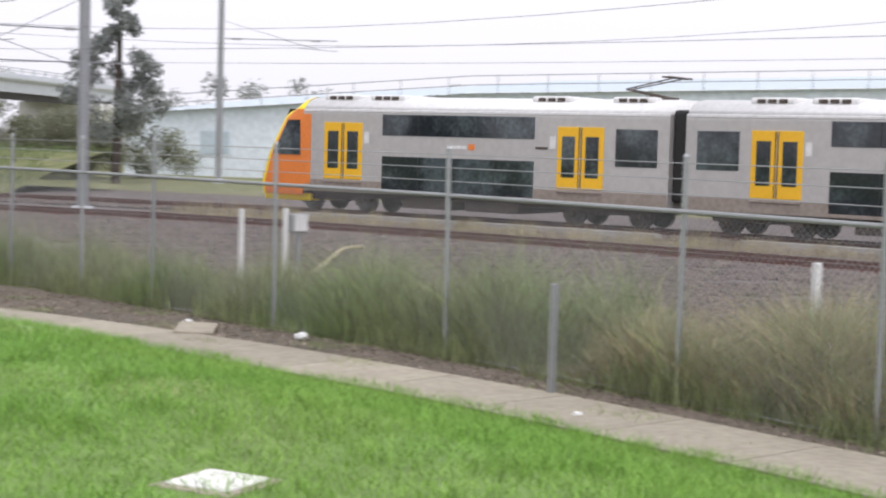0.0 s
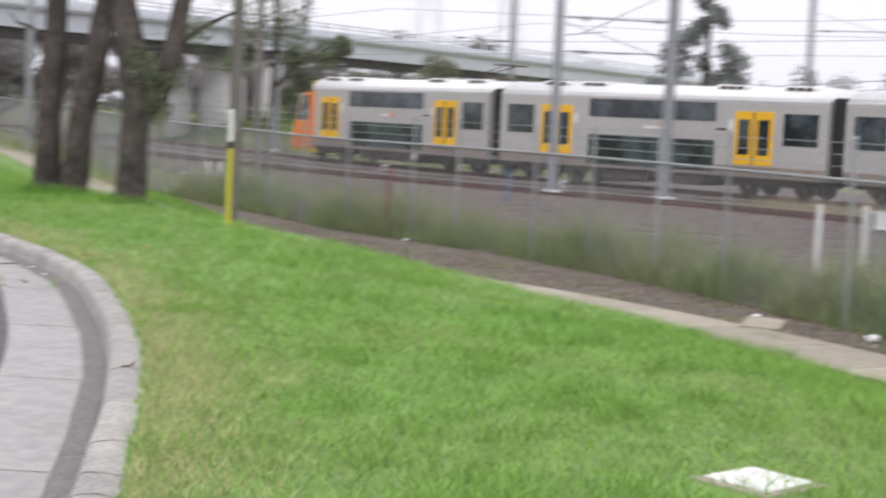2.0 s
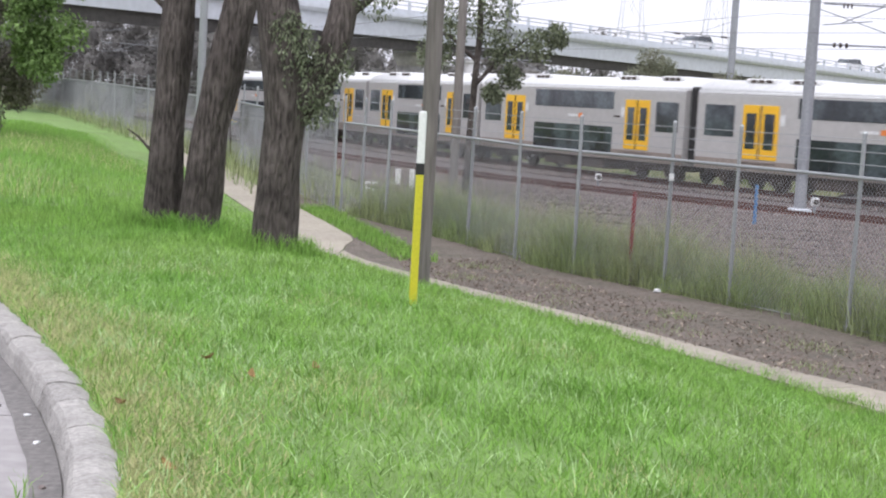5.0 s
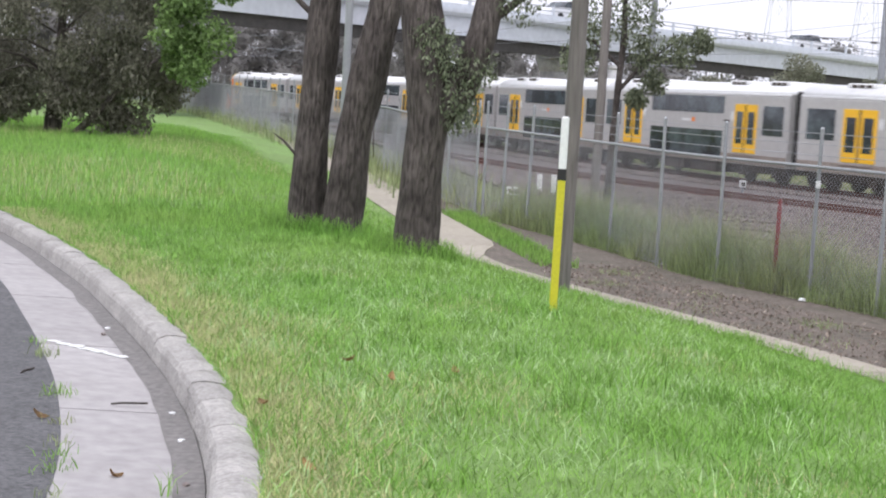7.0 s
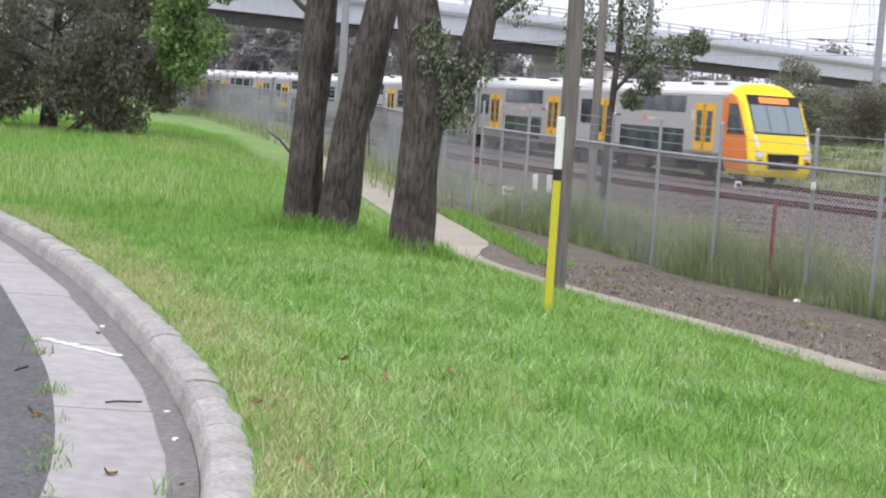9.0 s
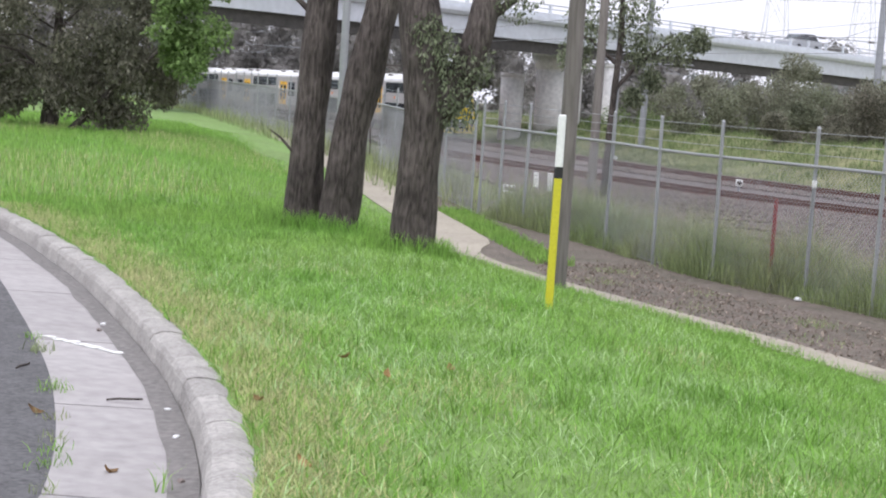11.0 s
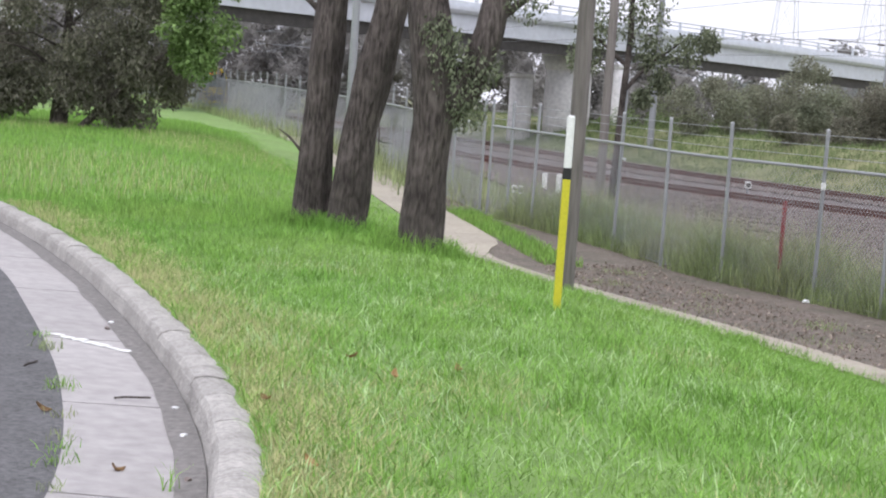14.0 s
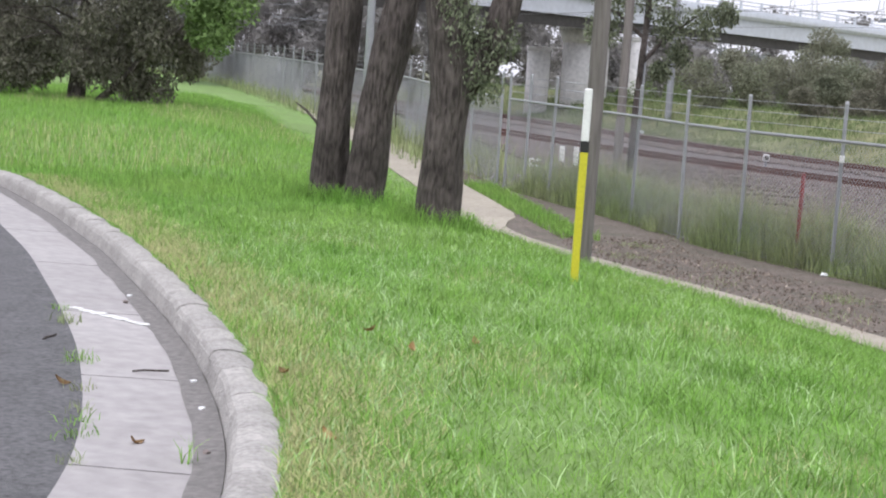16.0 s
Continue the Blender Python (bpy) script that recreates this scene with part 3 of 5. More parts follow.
    for bx in (-5.4, 5.4):
        bm = bmesh.new()
        for s in (1, -1):
            box(bm, bx - 1.65, bx + 1.65, s * 1.08 - 0.08, s * 1.08 + 0.08, 0.42, 0.66, 0.04)
            for wx in (-1.2, 1.2):
                box(bm, bx + wx - 0.2, bx + wx + 0.2, s * 1.12 - 0.1, s * 1.12 + 0.1, 0.28, 0.56, 0.04)
        box(bm, bx - 0.3, bx + 0.3, -1.0, 1.0, 0.4, 0.6, 0.04)
        bogie = part("bogie", bm, M_UNDER, car)
        for wx in (-1.2, 1.2):
            for s in (1, -1):
                b = bmesh.new()
                tube(b, (bx + wx, s * 0.66, 0.43), (bx + wx, s * 0.79, 0.43), 0.43, seg=20)
                part("wheel", b, M_UNDER, bogie)
    bm = bmesh.new()
    box(bm, xr - 0.58, xr, -1.3, 1.3, 0.9, 3.75, 0.1)
    part("gangway", bm, M_BLACK, car, "black ribbed gangway bellows")


def make_middle():
    car = thing("train_carriage", "stainless double-deck train carriage with yellow doors", "train carriage", group="train carriages")
    car_parts(car, -7.85, 7.85, False)
    return car


def make_cab():
    car = thing("train_cab_carriage", "double-deck driving carriage with yellow face and orange cab sides", "train carriage", group="train carriages")
    xf = 6.55
    car_parts(car, -7.85, xf, True)
    # cab nose, tapering to the front
    stations = [(xf, 0.0, 0.0), (xf + 0.9, 0.0, 0.02), (xf + 1.5, 0.05, 0.08), (xf + 2.0, 0.14, 0.22), (xf + 2.35, 0.24, 0.5)]
    side = [(W2 - 0.05, 0.55), (W2, 0.95), (W2, 2.0), (W2, 3.30), (1.48, 3.62), (1.2, 3.92), (0.8, 4.06), (0.0, 4.1)]

    def nose_x(z):
        return xf + 2.1 - max(0.0, z - 1.35) ** 1.1 * 0.5 - max(0.0, 1.1 - z) * 0.05

    bm = bmesh.new()
    rows = []
    cols = 7
    for k in range(cols):
        f = k / (cols - 1)
        ring = []
        for y, z in side:
            x = xf + (nose_x(z) - 0.28 - xf) * f
            tap = 0.05 * f ** 3
            dz = 0.35 * max(0, (z - 3.3) / 0.8) * f ** 3
            ring.append((x, y * (1 - tap / 1.52), z - dz))
        rows.append(ring)
    # orange flank panels
    for s in (1, -1):
        bo = bmesh.new()
        grid = [[bo.verts.new((x, s * y, z)) for x, y, z in ring[:5]] for ring in rows]
        for i in range(cols - 1):
            for j in range(4):
                q = (grid[i][j], grid[i + 1][j], grid[i + 1][j + 1], grid[i][j + 1])
                bo.faces.new(q if s < 0 else q[::-1])
        part("cab_side", bo, M_ORANGE, car, "orange painted cab side", True)
    for s in (1, -1):
        grid = [[bm.verts.new((x, s * y, z)) for x, y, z in ring[4:]] for ring in rows]
        for i in range(cols - 1):
            for j in range(3):
                q = (grid[i][j], grid[i + 1][j], grid[i + 1][j + 1], grid[i][j + 1])
                bm.faces.new(q if s < 0 else q[::-1])
    part("cab_roof", bm, M_FACE, car, "bright yellow front roof", True)
    # rounded yellow face
    last = rows[-1]
    bm = bmesh.new()
    ring0 = [bm.verts.new((x, y, z)) for x, y, z in last] + [bm.verts.new((x, -y, z)) for x, y, z in last[::-1][1:]]
    ring1 = [bm.verts.new((x + 0.2, y * 0.93, z - (0.03 if z > 3.7 else 0))) for x, y, z in last] + [bm.verts.new((x + 0.2, -y * 0.93, z - (0.03 if z > 3.7 else 0))) for x, y, z in last[::-1][1:]]
    ring2 = [bm.verts.new((x + 0.29, y * 0.8, z - (0.1 if z > 3.7 else 0))) for x, y, z in last] + [bm.verts.new((x + 0.29, -y * 0.8, z - (0.1 if z > 3.7 else 0))) for x, y, z in last[::-1][1:]]
    n = len(ring0)
    for ra, rb in ((ring0, ring1), (ring1, ring2)):
        for i in range(n - 1):
            bm.faces.new((ra[i], ra[i + 1], rb[i + 1], rb[i]))
        bm.faces.new((ra[-1], ra[0], rb[0], rb[-1]))
    half = len(last)
    for i in range(half - 1):
        j = n - 1 - i
        if j - 1 > i + 1:
            bm.faces.new((ring2[i], ring2[i + 1], ring2[j - 1], ring2[j]))
        elif j - 1 == i + 1:
            bm.faces.new((ring2[i], ring2[i + 1], ring2[j]))
    bmesh.ops.recalc_face_normals(bm, faces=bm.faces)
    part("cab_face", bm, M_FACE, car, "bright yellow rounded cab front")

    def face_x(z):
        zz = min(max(z, 0.55), 4.0)
        return nose_x(zz) - 0.28 + 0.29

    def plate(name, y0, y1, z0, z1, material, out=0.02, parent=car, label=""):
        b = bmesh.new()
        vs = []
        for d in (-0.05, out):
            for yy, zz in ((y0, z0), (y1, z0), (y1, z1), (y0, z1)):
                vs.append(b.verts.new((face_x(zz) + d, yy, zz)))
        for q in ((0, 1, 2, 3), (7, 6, 5, 4), (0, 4, 5, 1), (1, 5, 6, 2), (2, 6, 7, 3), (3, 7, 4, 0)):
            b.faces.new([vs[i] for i in q])
        bmesh.ops.recalc_face_normals(b, faces=b.faces)
        return part(name, b, material, parent, label)

    surround = plate("windscreen_surround", -1.22, 1.22, 2.05, 3.62, M_BLACK, 0.012)
    for y0, y1 in ((-1.16, -0.45), (-0.41, 0.41), (0.45, 1.16)):
        plate("windscreen", y0, y1, 2.12, 3.22, M_SCREEN, 0.025, surround, "windscreen pane with a pale reflection in its colour")
    plate("destination_board", -0.7, 0.7, 3.30, 3.54, glow("orange_display", (0.9, 0.25, 0.05), 0.35), 0.025, surround, "orange lit destination display")
    for s in (-1, 1):
        plate("headlight", s * 1.12 - 0.16, s * 1.12 + 0.16, 1.12, 1.36, M_SIGN, 0.03, car, "pale headlight cluster")
        plate("tail_light", s * 1.12 - 0.12, s * 1.12 + 0.12, 0.86, 1.02, M_RED, 0.03, car)
        plate("stripe_marker", s * 1.2 - 0.05, s * 1.2 + 0.05, 1.5, 2.0, M_SIGN, 0.02, car)
    plate("coupler_bay", -0.72, 0.72, 0.66, 1.28, M_BLACK, 0.02, car, "black coupler recess")
    panto = bmesh.new()
    for sy in (0.45, -0.45):
        tube(panto, (-6.9, sy, 4.16), (-5.6, sy * 0.4, 4.42), 0.03, seg=6)
        tube(panto, (-5.6, sy * 0.4, 4.42), (-7.4, sy * 0.8, 4.78), 0.022, seg=6)
    tube(panto, (-7.4, -0.85, 4.78), (-7.4, 0.85, 4.78), 0.03, seg=6)
    tube(panto, (-7.2, -0.85, 4.78), (-7.2, 0.85, 4.78), 0.03, seg=6)
    box(panto, -7.1, -6.5, -0.6, 0.6, 4.05, 4.18, 0.02)
    part("pantograph", panto, M_UNDER, car, "raised dark pantograph")
    bm = bmesh.new()
    tube(bm, (xf + 1.4, 0, 0.85), (xf + 2.4, 0, 0.85), 0.16, seg=10)
    box(bm, xf + 2.3, xf + 2.5, -0.22, 0.22, 0.68, 1.02, 0.04)
    part("coupler", bm, M_UNDER, car)
    bm = bmesh.new()
    box(bm, xf - 0.2, xf + 1.95, -1.32, 1.32, 0.34, 0.62, 0.08)
    part("pilot", bm, M_FACE, car, "yellow front valance")
    for s in (1, -1):
        b = bmesh.new()
        vs = []
        for d in (-0.02, 0.02):
            for x, z in ((xf + 0.12, 1.98), (xf + 1.42, 1.98), (xf + 0.72, 3.22), (xf + 0.16, 3.22)):
                fr = min(1, (x - xf) / (nose_x(z) - 0.28 - xf))
                y = W2 * (1 - 0.05 * fr ** 3 / 1.52) + 0.012
                vs.append(b.verts.new((x, s * (y + d), z)))
        for q in ((0, 1, 2, 3), (7, 6, 5, 4), (0, 4, 5, 1), (1, 5, 6, 2), (2, 6, 7, 3), (3, 7, 4, 0)):
            b.faces.new([vs[i] for i in q])
        bmesh.ops.recalc_face_normals(b, faces=b.faces)
        part("cab_window", b, M_GLASS, car, "dark slanted cab side window")
        b = bmesh.new()
        box(b, xf - 0.35, xf, s * W2 - 0.02, s * W2 + 0.014, 0.96, 3.44, 0.0)
        part("orange_band", b, M_ORANGE, car, "orange paint behind the cab")
    return car


CAB_FRONT = make_cab()
MIDDLE = make_middle()
TRAIN = [CAB_FRONT] + [MIDDLE] + [copy_thing(MIDDLE, Matrix()) for _ in range(5)] + [copy_thing(CAB_FRONT, Matrix())]
# centres behind the front tip
OFFSETS = [8.7 + 16.3 * k for k in range(8)]


def car_pose(s_tip, k):
    c = s_tip - OFFSETS[k]
    a, b = NEARSIDE.off(c - 5.4, 1.5), NEARSIDE.off(c + 5.4, 1.5)
    yaw = math.degrees(math.atan2(b[1] - a[1], b[0] - a[0]))
    m = (a + b) / 2
    if k == 7:
        yaw += 180
    return pose(m[0], m[1], RAIL_Z, 0, 0, yaw)


# ---- fence ----
def lattice(curve, s0, s1, z0, z1, pitch, r, base):
    """Diamond wire mesh between two heights, as thin three-sided wires."""
    verts, faces = [], []
    h = z1 - z0
    for sgn in (1, -1):
        for a in np.arange(s0 - h, s1 + h, pitch):
            b = a + sgn * h
            lo, hi = (a, b) if a < b else (b, a)
            lo2, hi2 = max(lo, s0), min(hi, s1)
            if hi2 - lo2 < 0.02:
                continue
            pts = []
            for q in (lo2, hi2):
                z = z0 + (q - a) / (b - a) * h
                p = curve.at(q)
                pts.append((p[0], p[1], base(q) + z))
            t = curve.tangent((lo2 + hi2) / 2)
            nx, ny = t[1] * r, -t[0] * r
            i = len(verts)
            for x, y, z in pts:
                verts += [(x + nx, y + ny, z - r * 0.5), (x - nx, y - ny, z - r * 0.5), (x, y, z + r)]
            faces += [(i, i + 3, i + 4, i + 1), (i + 1, i + 4, i + 5, i + 2), (i + 2, i + 5, i + 3, i)]
    return verts, np.array(faces)


def run(bm, pts, r, seg):
    """One continuous round bar through the points."""
    prev = None
    for k, p in enumerate(pts):
        d = (Vector(pts[min(k + 1, len(pts) - 1)]) - Vector(pts[max(k - 1, 0)])).normalized()
        q = d.to_track_quat("Z", "Y")
        ring = [bm.verts.new(Vector(p) + q @ Vector((math.cos(2 * math.pi * j / seg) * r, math.sin(2 * math.pi * j / seg) * r, 0))) for j in range(seg)]
        if prev:
            for j in range(seg):
                bm.faces.new((prev[j], prev[(j + 1) % seg], ring[(j + 1) % seg], ring[j]))
        prev = ring


def build_fence(curve, name, post_s, label, pitch=0.072, wire=0.0032):
    fence = thing(name, label, "fence")

    def base(q):
        p = curve.at(q)
        return g(p[0], p[1])

    for k, s in enumerate(post_s):
        p = curve.at(s)
        z = base(s)
        bm = bmesh.new()
        lean = random.uniform(-0.03, 0.03)
        tube(bm, (p[0], p[1], z - 0.1), (p[0] + lean, p[1], z + 2.38), 0.028, seg=10)
        tube(bm, (p[0] + lean, p[1], z + 2.38), (p[0] + lean, p[1], z + 2.41), 0.034, 0.016, seg=10)
        part("post", bm, M_GALV, fence, "grey galvanised steel post")
    step = 1.2
    for z, r, nm in ((1.86, 0.024, "top_rail"), (0.06, 0.006, "bottom_wire"), (2.02, 0.005, "barbed_wire"), (2.17, 0.005, "barbed_wire"), (2.32, 0.005, "barbed_wire")):
        bm = bmesh.new()
        ss = np.append(np.arange(post_s[0], post_s[-1], step), post_s[-1])
        run(bm, [(*curve.at(q), base(q) + z) for q in ss], r, 8 if r > 0.01 else 4)
        part(nm, bm, M_GALV if r > 0.01 else M_MESH, fence)
    verts, faces = lattice(curve, post_s[0], post_s[-1], 0.06, 1.86, pitch, wire, base)
    ob = raw("chain_mesh", verts, faces, M_MESH, fence)
    tagged(ob, "grey diamond wire mesh", kind="stuff")


near_posts = [12.0, 16.0, 20.0, 24.0, 28.0, 31.0, 33.35, 36.9, 40.1, 43.0, 44.85, 46.85, 48.6, 50.95, 52.35, 54.4, 56.35, 58.4, 60.2, 61.9, 63.15, 64.2]
build_fence(FENCE, "chain_link_fence", near_posts, "grey chain-link railway fence with barbed wire on top")
build_fence(FENCE_FAR, "chain_link_fence", list(np.arange(0.3, FENCE_FAR.length - 1, 2.9)), "chain-link fence running away past the trees", 0.1, 0.004)


# ---- posts, poles and small fixtures ----
def simple_post(name, x, y, z0, z1, r, material, label, category, square=False, lean=(0, 0), group=""):
    bm = bmesh.new()
    if square:
        box(bm, -r, r, -r, r, 0, z1 - z0, r * 0.2)
    else:
        tube(bm, (0, 0, 0), (lean[0], lean[1], z1 - z0), r, r * 0.92, seg=12)
    ob = part(name, bm, material)
    ob.matrix_basis = Matrix.Translation((x, y, z0))
    return tagged(ob, label, category, group)


def marker_post(x, y):
    ob = thing("marker_post", "yellow service marker post with white top standing in the lawn", "marker post", Matrix.Translation((x, y, g(x, y) - 0.05)))
    bm = bmesh.new()
    box(bm, -0.03, 0.03, -0.02, 0.02, 0.0, 1.1, 0.006)
    part("shaft", bm, M_YPOST, ob, "bright yellow shaft")
    bm = bmesh.new()
    box(bm, -0.032, 0.032, -0.022, 0.022, 1.06, 1.15, 0.006)
    part("band", bm, M_BLACK, ob, "black band")
    bm = bmesh.new()
    box(bm, -0.03, 0.03, -0.02, 0.02, 1.14, 1.55, 0.014)
    part("top", bm, M_WHITE, ob, "white painted top")


marker_post(0.9, 12.12)
for x, y, h in ((12.31, 19.13, 1.2), (13.26, 19.16, 1.2), (13.15, 5.27, 1.25)):
    simple_post("white_post", x, y, -1.5, -1.0 + h, 0.045, M_WHITE, "white painted concrete trackside post", "post", True, group="white trackside posts")
simple_post("steel_stub", 8.55, 4.33, g(8.55, 4.33) - 0.1, g(8.55, 4.33) + 1.1, 0.034, M_GALV, "short grey steel post beside the path", "post", True)
simple_post("red_post", 4.85, 22.75, g(4.85, 22.75) - 0.1, g(4.85, 22.75) + 1.34, 0.032, M_RED, "thin red steel post at the fence", "post")
simple_post("blue_post", 12.0, 41.0, -1.5, -0.1, 0.05, M_BLUE, "blue trackside marker post", "post")
simple_post("utility_pole", 1.45, 18.43, -1.0, 11.0, 0.1, M_TIMBER, "weathered grey timber utility pole beside the path", "pole")
simple_post("utility_pole", 4.3, 45.0, -1.4, 12.0, 0.13, M_TIMBER, "timber utility pole behind the fence", "pole")
simple_post("light_pole", -3.4, 52.0, -0.9, 9.0, 0.13, M_GALV, "pale grey steel light pole", "pole")

# ---- overhead line masts ----
def catenary_mast(x, y, h, arm, heights, label, r=0.17):
    ob = thing("catenary_mast", label, "railway mast", Matrix.Translation((x, y, RAIL_Z - 0.2)), group="railway masts")
    bm = bmesh.new()
    tube(bm, (0, 0, 0), (0, 0, h), r, r * 0.85, seg=12)
    tube(bm, (0, 0, h), (0, 0, h + 0.05), r * 0.9, r * 0.5, seg=12)
    part("mast", bm, M_MAST, ob)
    bm = bmesh.new()
    box(bm, -0.3, 0.3, -0.3, 0.3, -0.2, 0.2, 0.05)
    part("footing", bm, M_CONC, ob)
    dx, dy = arm
    for z in heights:
        bm = bmesh.new()
        tube(bm, (0, 0, z), (dx, dy, z + 0.05), 0.028, seg=6)
        tube(bm, (0, 0, z + 1.1), (dx * 0.55, dy * 0.55, z + 0.05), 0.016, seg=5)
        tube(bm, (dx * 0.55, dy * 0.55, z), (dx * 0.85, dy * 0.85, z - 0.5), 0.018, seg=5)
        tube(bm, (dx * 0.62, dy * 0.62, z - 0.42), (dx, dy, z - 0.58), 0.018, seg=5)
        a = part("cantilever_arm", bm, M_MAST, ob)
        for f in (0.1, 0.78):
            b = bmesh.new()
            for k in range(3):
                q = f + k * 0.03
                tube(b, (dx * q, dy * q, z), (dx * (q + 0.012), dy * (q + 0.012), z), 0.075, seg=8)
            part("insulator", b, M_UNDER, a)
    return ob


catenary_mast(18.7, 45.0, 11.5, (-3.6, 1.1), (6.3, 7.6), "tall grey steel mast carrying the overhead wire between the tracks", 0.21)
catenary_mast(15.2, 47.2, 7.0, (6.0, -1.2), (5.2,), "grey overhead line mast on a concrete footing", 0.19)
catenary_mast(39.8, 79.3, 11.5, (6.0, -3.5), (8.6,), "slim grey mast beyond the train", 0.2)
catenary_mast(27, 100, 11.0, (-5, -2), (8.0,), "grey steel mast before the bridge", 0.26)
catenary_mast(11.5, 92, 10.2, (-4, -2), (5.6, 7.2), "grey steel mast near the bridge pier", 0.2)
catenary_mast(9.4, 88, 7.6, (4, -1), (5.4,), "short grey mast near the bridge pier", 0.17)
catenary_mast(-9.0, 112, 9.5, (-5, -2), (5.6, 7.0), "grey steel mast under the bridge", 0.2)
catenary_mast(-22, 132, 9.5, (-6, -3), (5.6, 7.0), "distant grey steel mast by the track", 0.2)


def wire_run(offset, z, name, label, s0, s1, sag=0.0, r=0.012):
    bm = bmesh.new()
    ss = np.arange(s0, s1, 4.0)
    run(bm, [(*NEARSIDE.off(a, offset), z - sag * math.sin(math.pi * ((a - s0) % 44) / 44)) for a in ss], r, 4)
    ob = part(name, bm, M_WIRE)
    tagged(ob, label, "wire")


S0, S1 = NEARSIDE.near(45, -25), NEARSIDE.near(-62, 222)
for off in (1.5, -6.6):
    wire_run(off, RAIL_Z + 5.3, "contact_wire", "dark overhead contact wire above the track", S0, S1, 0, 0.008)
    wire_run(off, RAIL_Z + 6.6, "messenger_wire", "sagging overhead carrier wire above the track", S0, S1, 0.7, 0.008)
wire_run(-3.0, RAIL_Z + 8.8, "feeder_wire", "high feeder wire along the railway", S0, S1, 0.6, 0.009)


# ---- road bridge ----
def build_bridge():
    a, b = Vector((-46, 55, 0)), Vector((64, 167, 0))
    d = (b - a).normalized()
    nrm = Vector((d.y, -d.x, 0))
    L = (b - a).length
    br = thing("road_bridge", "pale concrete road bridge over the railway with dark soffit", "bridge")

    def deck_z(s):
        f = s / L
        return 5.2 - 0.5 * max(0, f - 0.6) * 2.5 - 0.0 * f

    def strip(name, prof, material, n, s0=0.0, s1=None, label=""):
        bm = bmesh.new()
        prev = None
        for s in np.linspace(s0, L if s1 is None else s1, n):
            ring = []
            for w, z in prof:
                p = a + d * s + nrm * w
                ring.append(bm.verts.new((p.x, p.y, deck_z(s) + z)))
            if prev:
                for j in range(len(prof)):
                    jj = (j + 1) % len(prof)
                    bm.faces.new((prev[j], prev[jj], ring[jj], ring[j]))
            else:
                bm.faces.new(ring)
            prev = ring
        bm.faces.new(prev[::-1])
        bmesh.ops.recalc_face_normals(bm, faces=bm.faces)
        return part(name, bm, material, br, label)

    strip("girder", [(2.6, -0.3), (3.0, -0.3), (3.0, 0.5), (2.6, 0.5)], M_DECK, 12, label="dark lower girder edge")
    strip("girder_web", [(3.02, 0.42), (3.3, 0.42), (3.3, 1.75), (3.02, 1.75)], M_CONC, 12, label="pale concrete girder face")
    strip("deck", [(-4, 1.55), (3.6, 1.55), (3.75, 1.75), (3.75, 2.0), (-4, 2.0)], M_CONC, 12)
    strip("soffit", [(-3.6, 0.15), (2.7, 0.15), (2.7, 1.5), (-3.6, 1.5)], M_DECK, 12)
    strip("parapet", [(3.4, 2.0), (3.62, 2.0), (3.62, 2.28), (3.4, 2.28)], M_CONC, 12)
    strip("parapet", [(-3.9, 2.0), (-3.7, 2.0), (-3.7, 2.9), (-3.9, 2.9)], M_CONC, 12)
    for z in (2.52, 2.78):
        strip("rail", [(3.48, z), (3.54, z), (3.54, z + 0.06), (3.48, z + 0.06)], M_GALV, 12)
    s = 1.0
    bm = bmesh.new()
    box(bm, -0.07, 0.07, -0.09, 0.09, 0, 0.62)
    me = bpy.data.meshes.new("rail_post")
    bm.to_mesh(me)
    bm.free()
    me.materials.append(M_CONC)
    while s < L:
        p = a + d * s + nrm * 3.51
        ob = new("rail_post", me)
        ob.parent = br
        ob.matrix_basis = Matrix.Translation((p.x, p.y, deck_z(s) + 2.24)) @ Matrix.Rotation(math.atan2(d.y, d.x), 4, "Z")
        s += 2.6
    for s in (76.7, 121.0, 30.0):
        p = a + d * s
        top = deck_z(s) + 0.1
        for name, dx, r, z1, words in (("pier", 0.0, 1.6, top, "round pale concrete pier with flared head"), ("side_column", -3.2, 0.8, top - 1.7, "short pale concrete side column"),
                                       ("side_column", 3.3, 0.64, top - 0.6, "slim pale concrete side column")):
            bm = bmesh.new()
            tube(bm, (p.x + dx, p.y, -2), (p.x + dx, p.y, z1), r, seg=24)
            if name == "pier":
                tube(bm, (p.x, p.y, top - 1.3), (p.x, p.y, top - 0.35), r + 0.01, 2.0, seg=24)
                tube(bm, (p.x, p.y, top - 0.35), (p.x, p.y, top), 2.0, seg=24)
            else:
                tube(bm, (p.x + dx, p.y, z1 - 0.3), (p.x + dx, p.y, z1 + 0.02), r + 0.06, seg=24)
            part(name, bm, M_PIER, br, words, True)
    bm = bmesh.new()
    m = Matrix.Translation(a) @ Matrix.Rotation(math.atan2(d.y, d.x), 4, "Z")
    box(bm, L - 9, L + 6, -3.9, 4.1, -2.5, deck_z(L) + 0.1, 0.1, m)
    part("abutment", bm, M_PIER, br, "pale concrete abutment wall")
    return a, d, nrm, deck_z


BRIDGE = build_bridge()


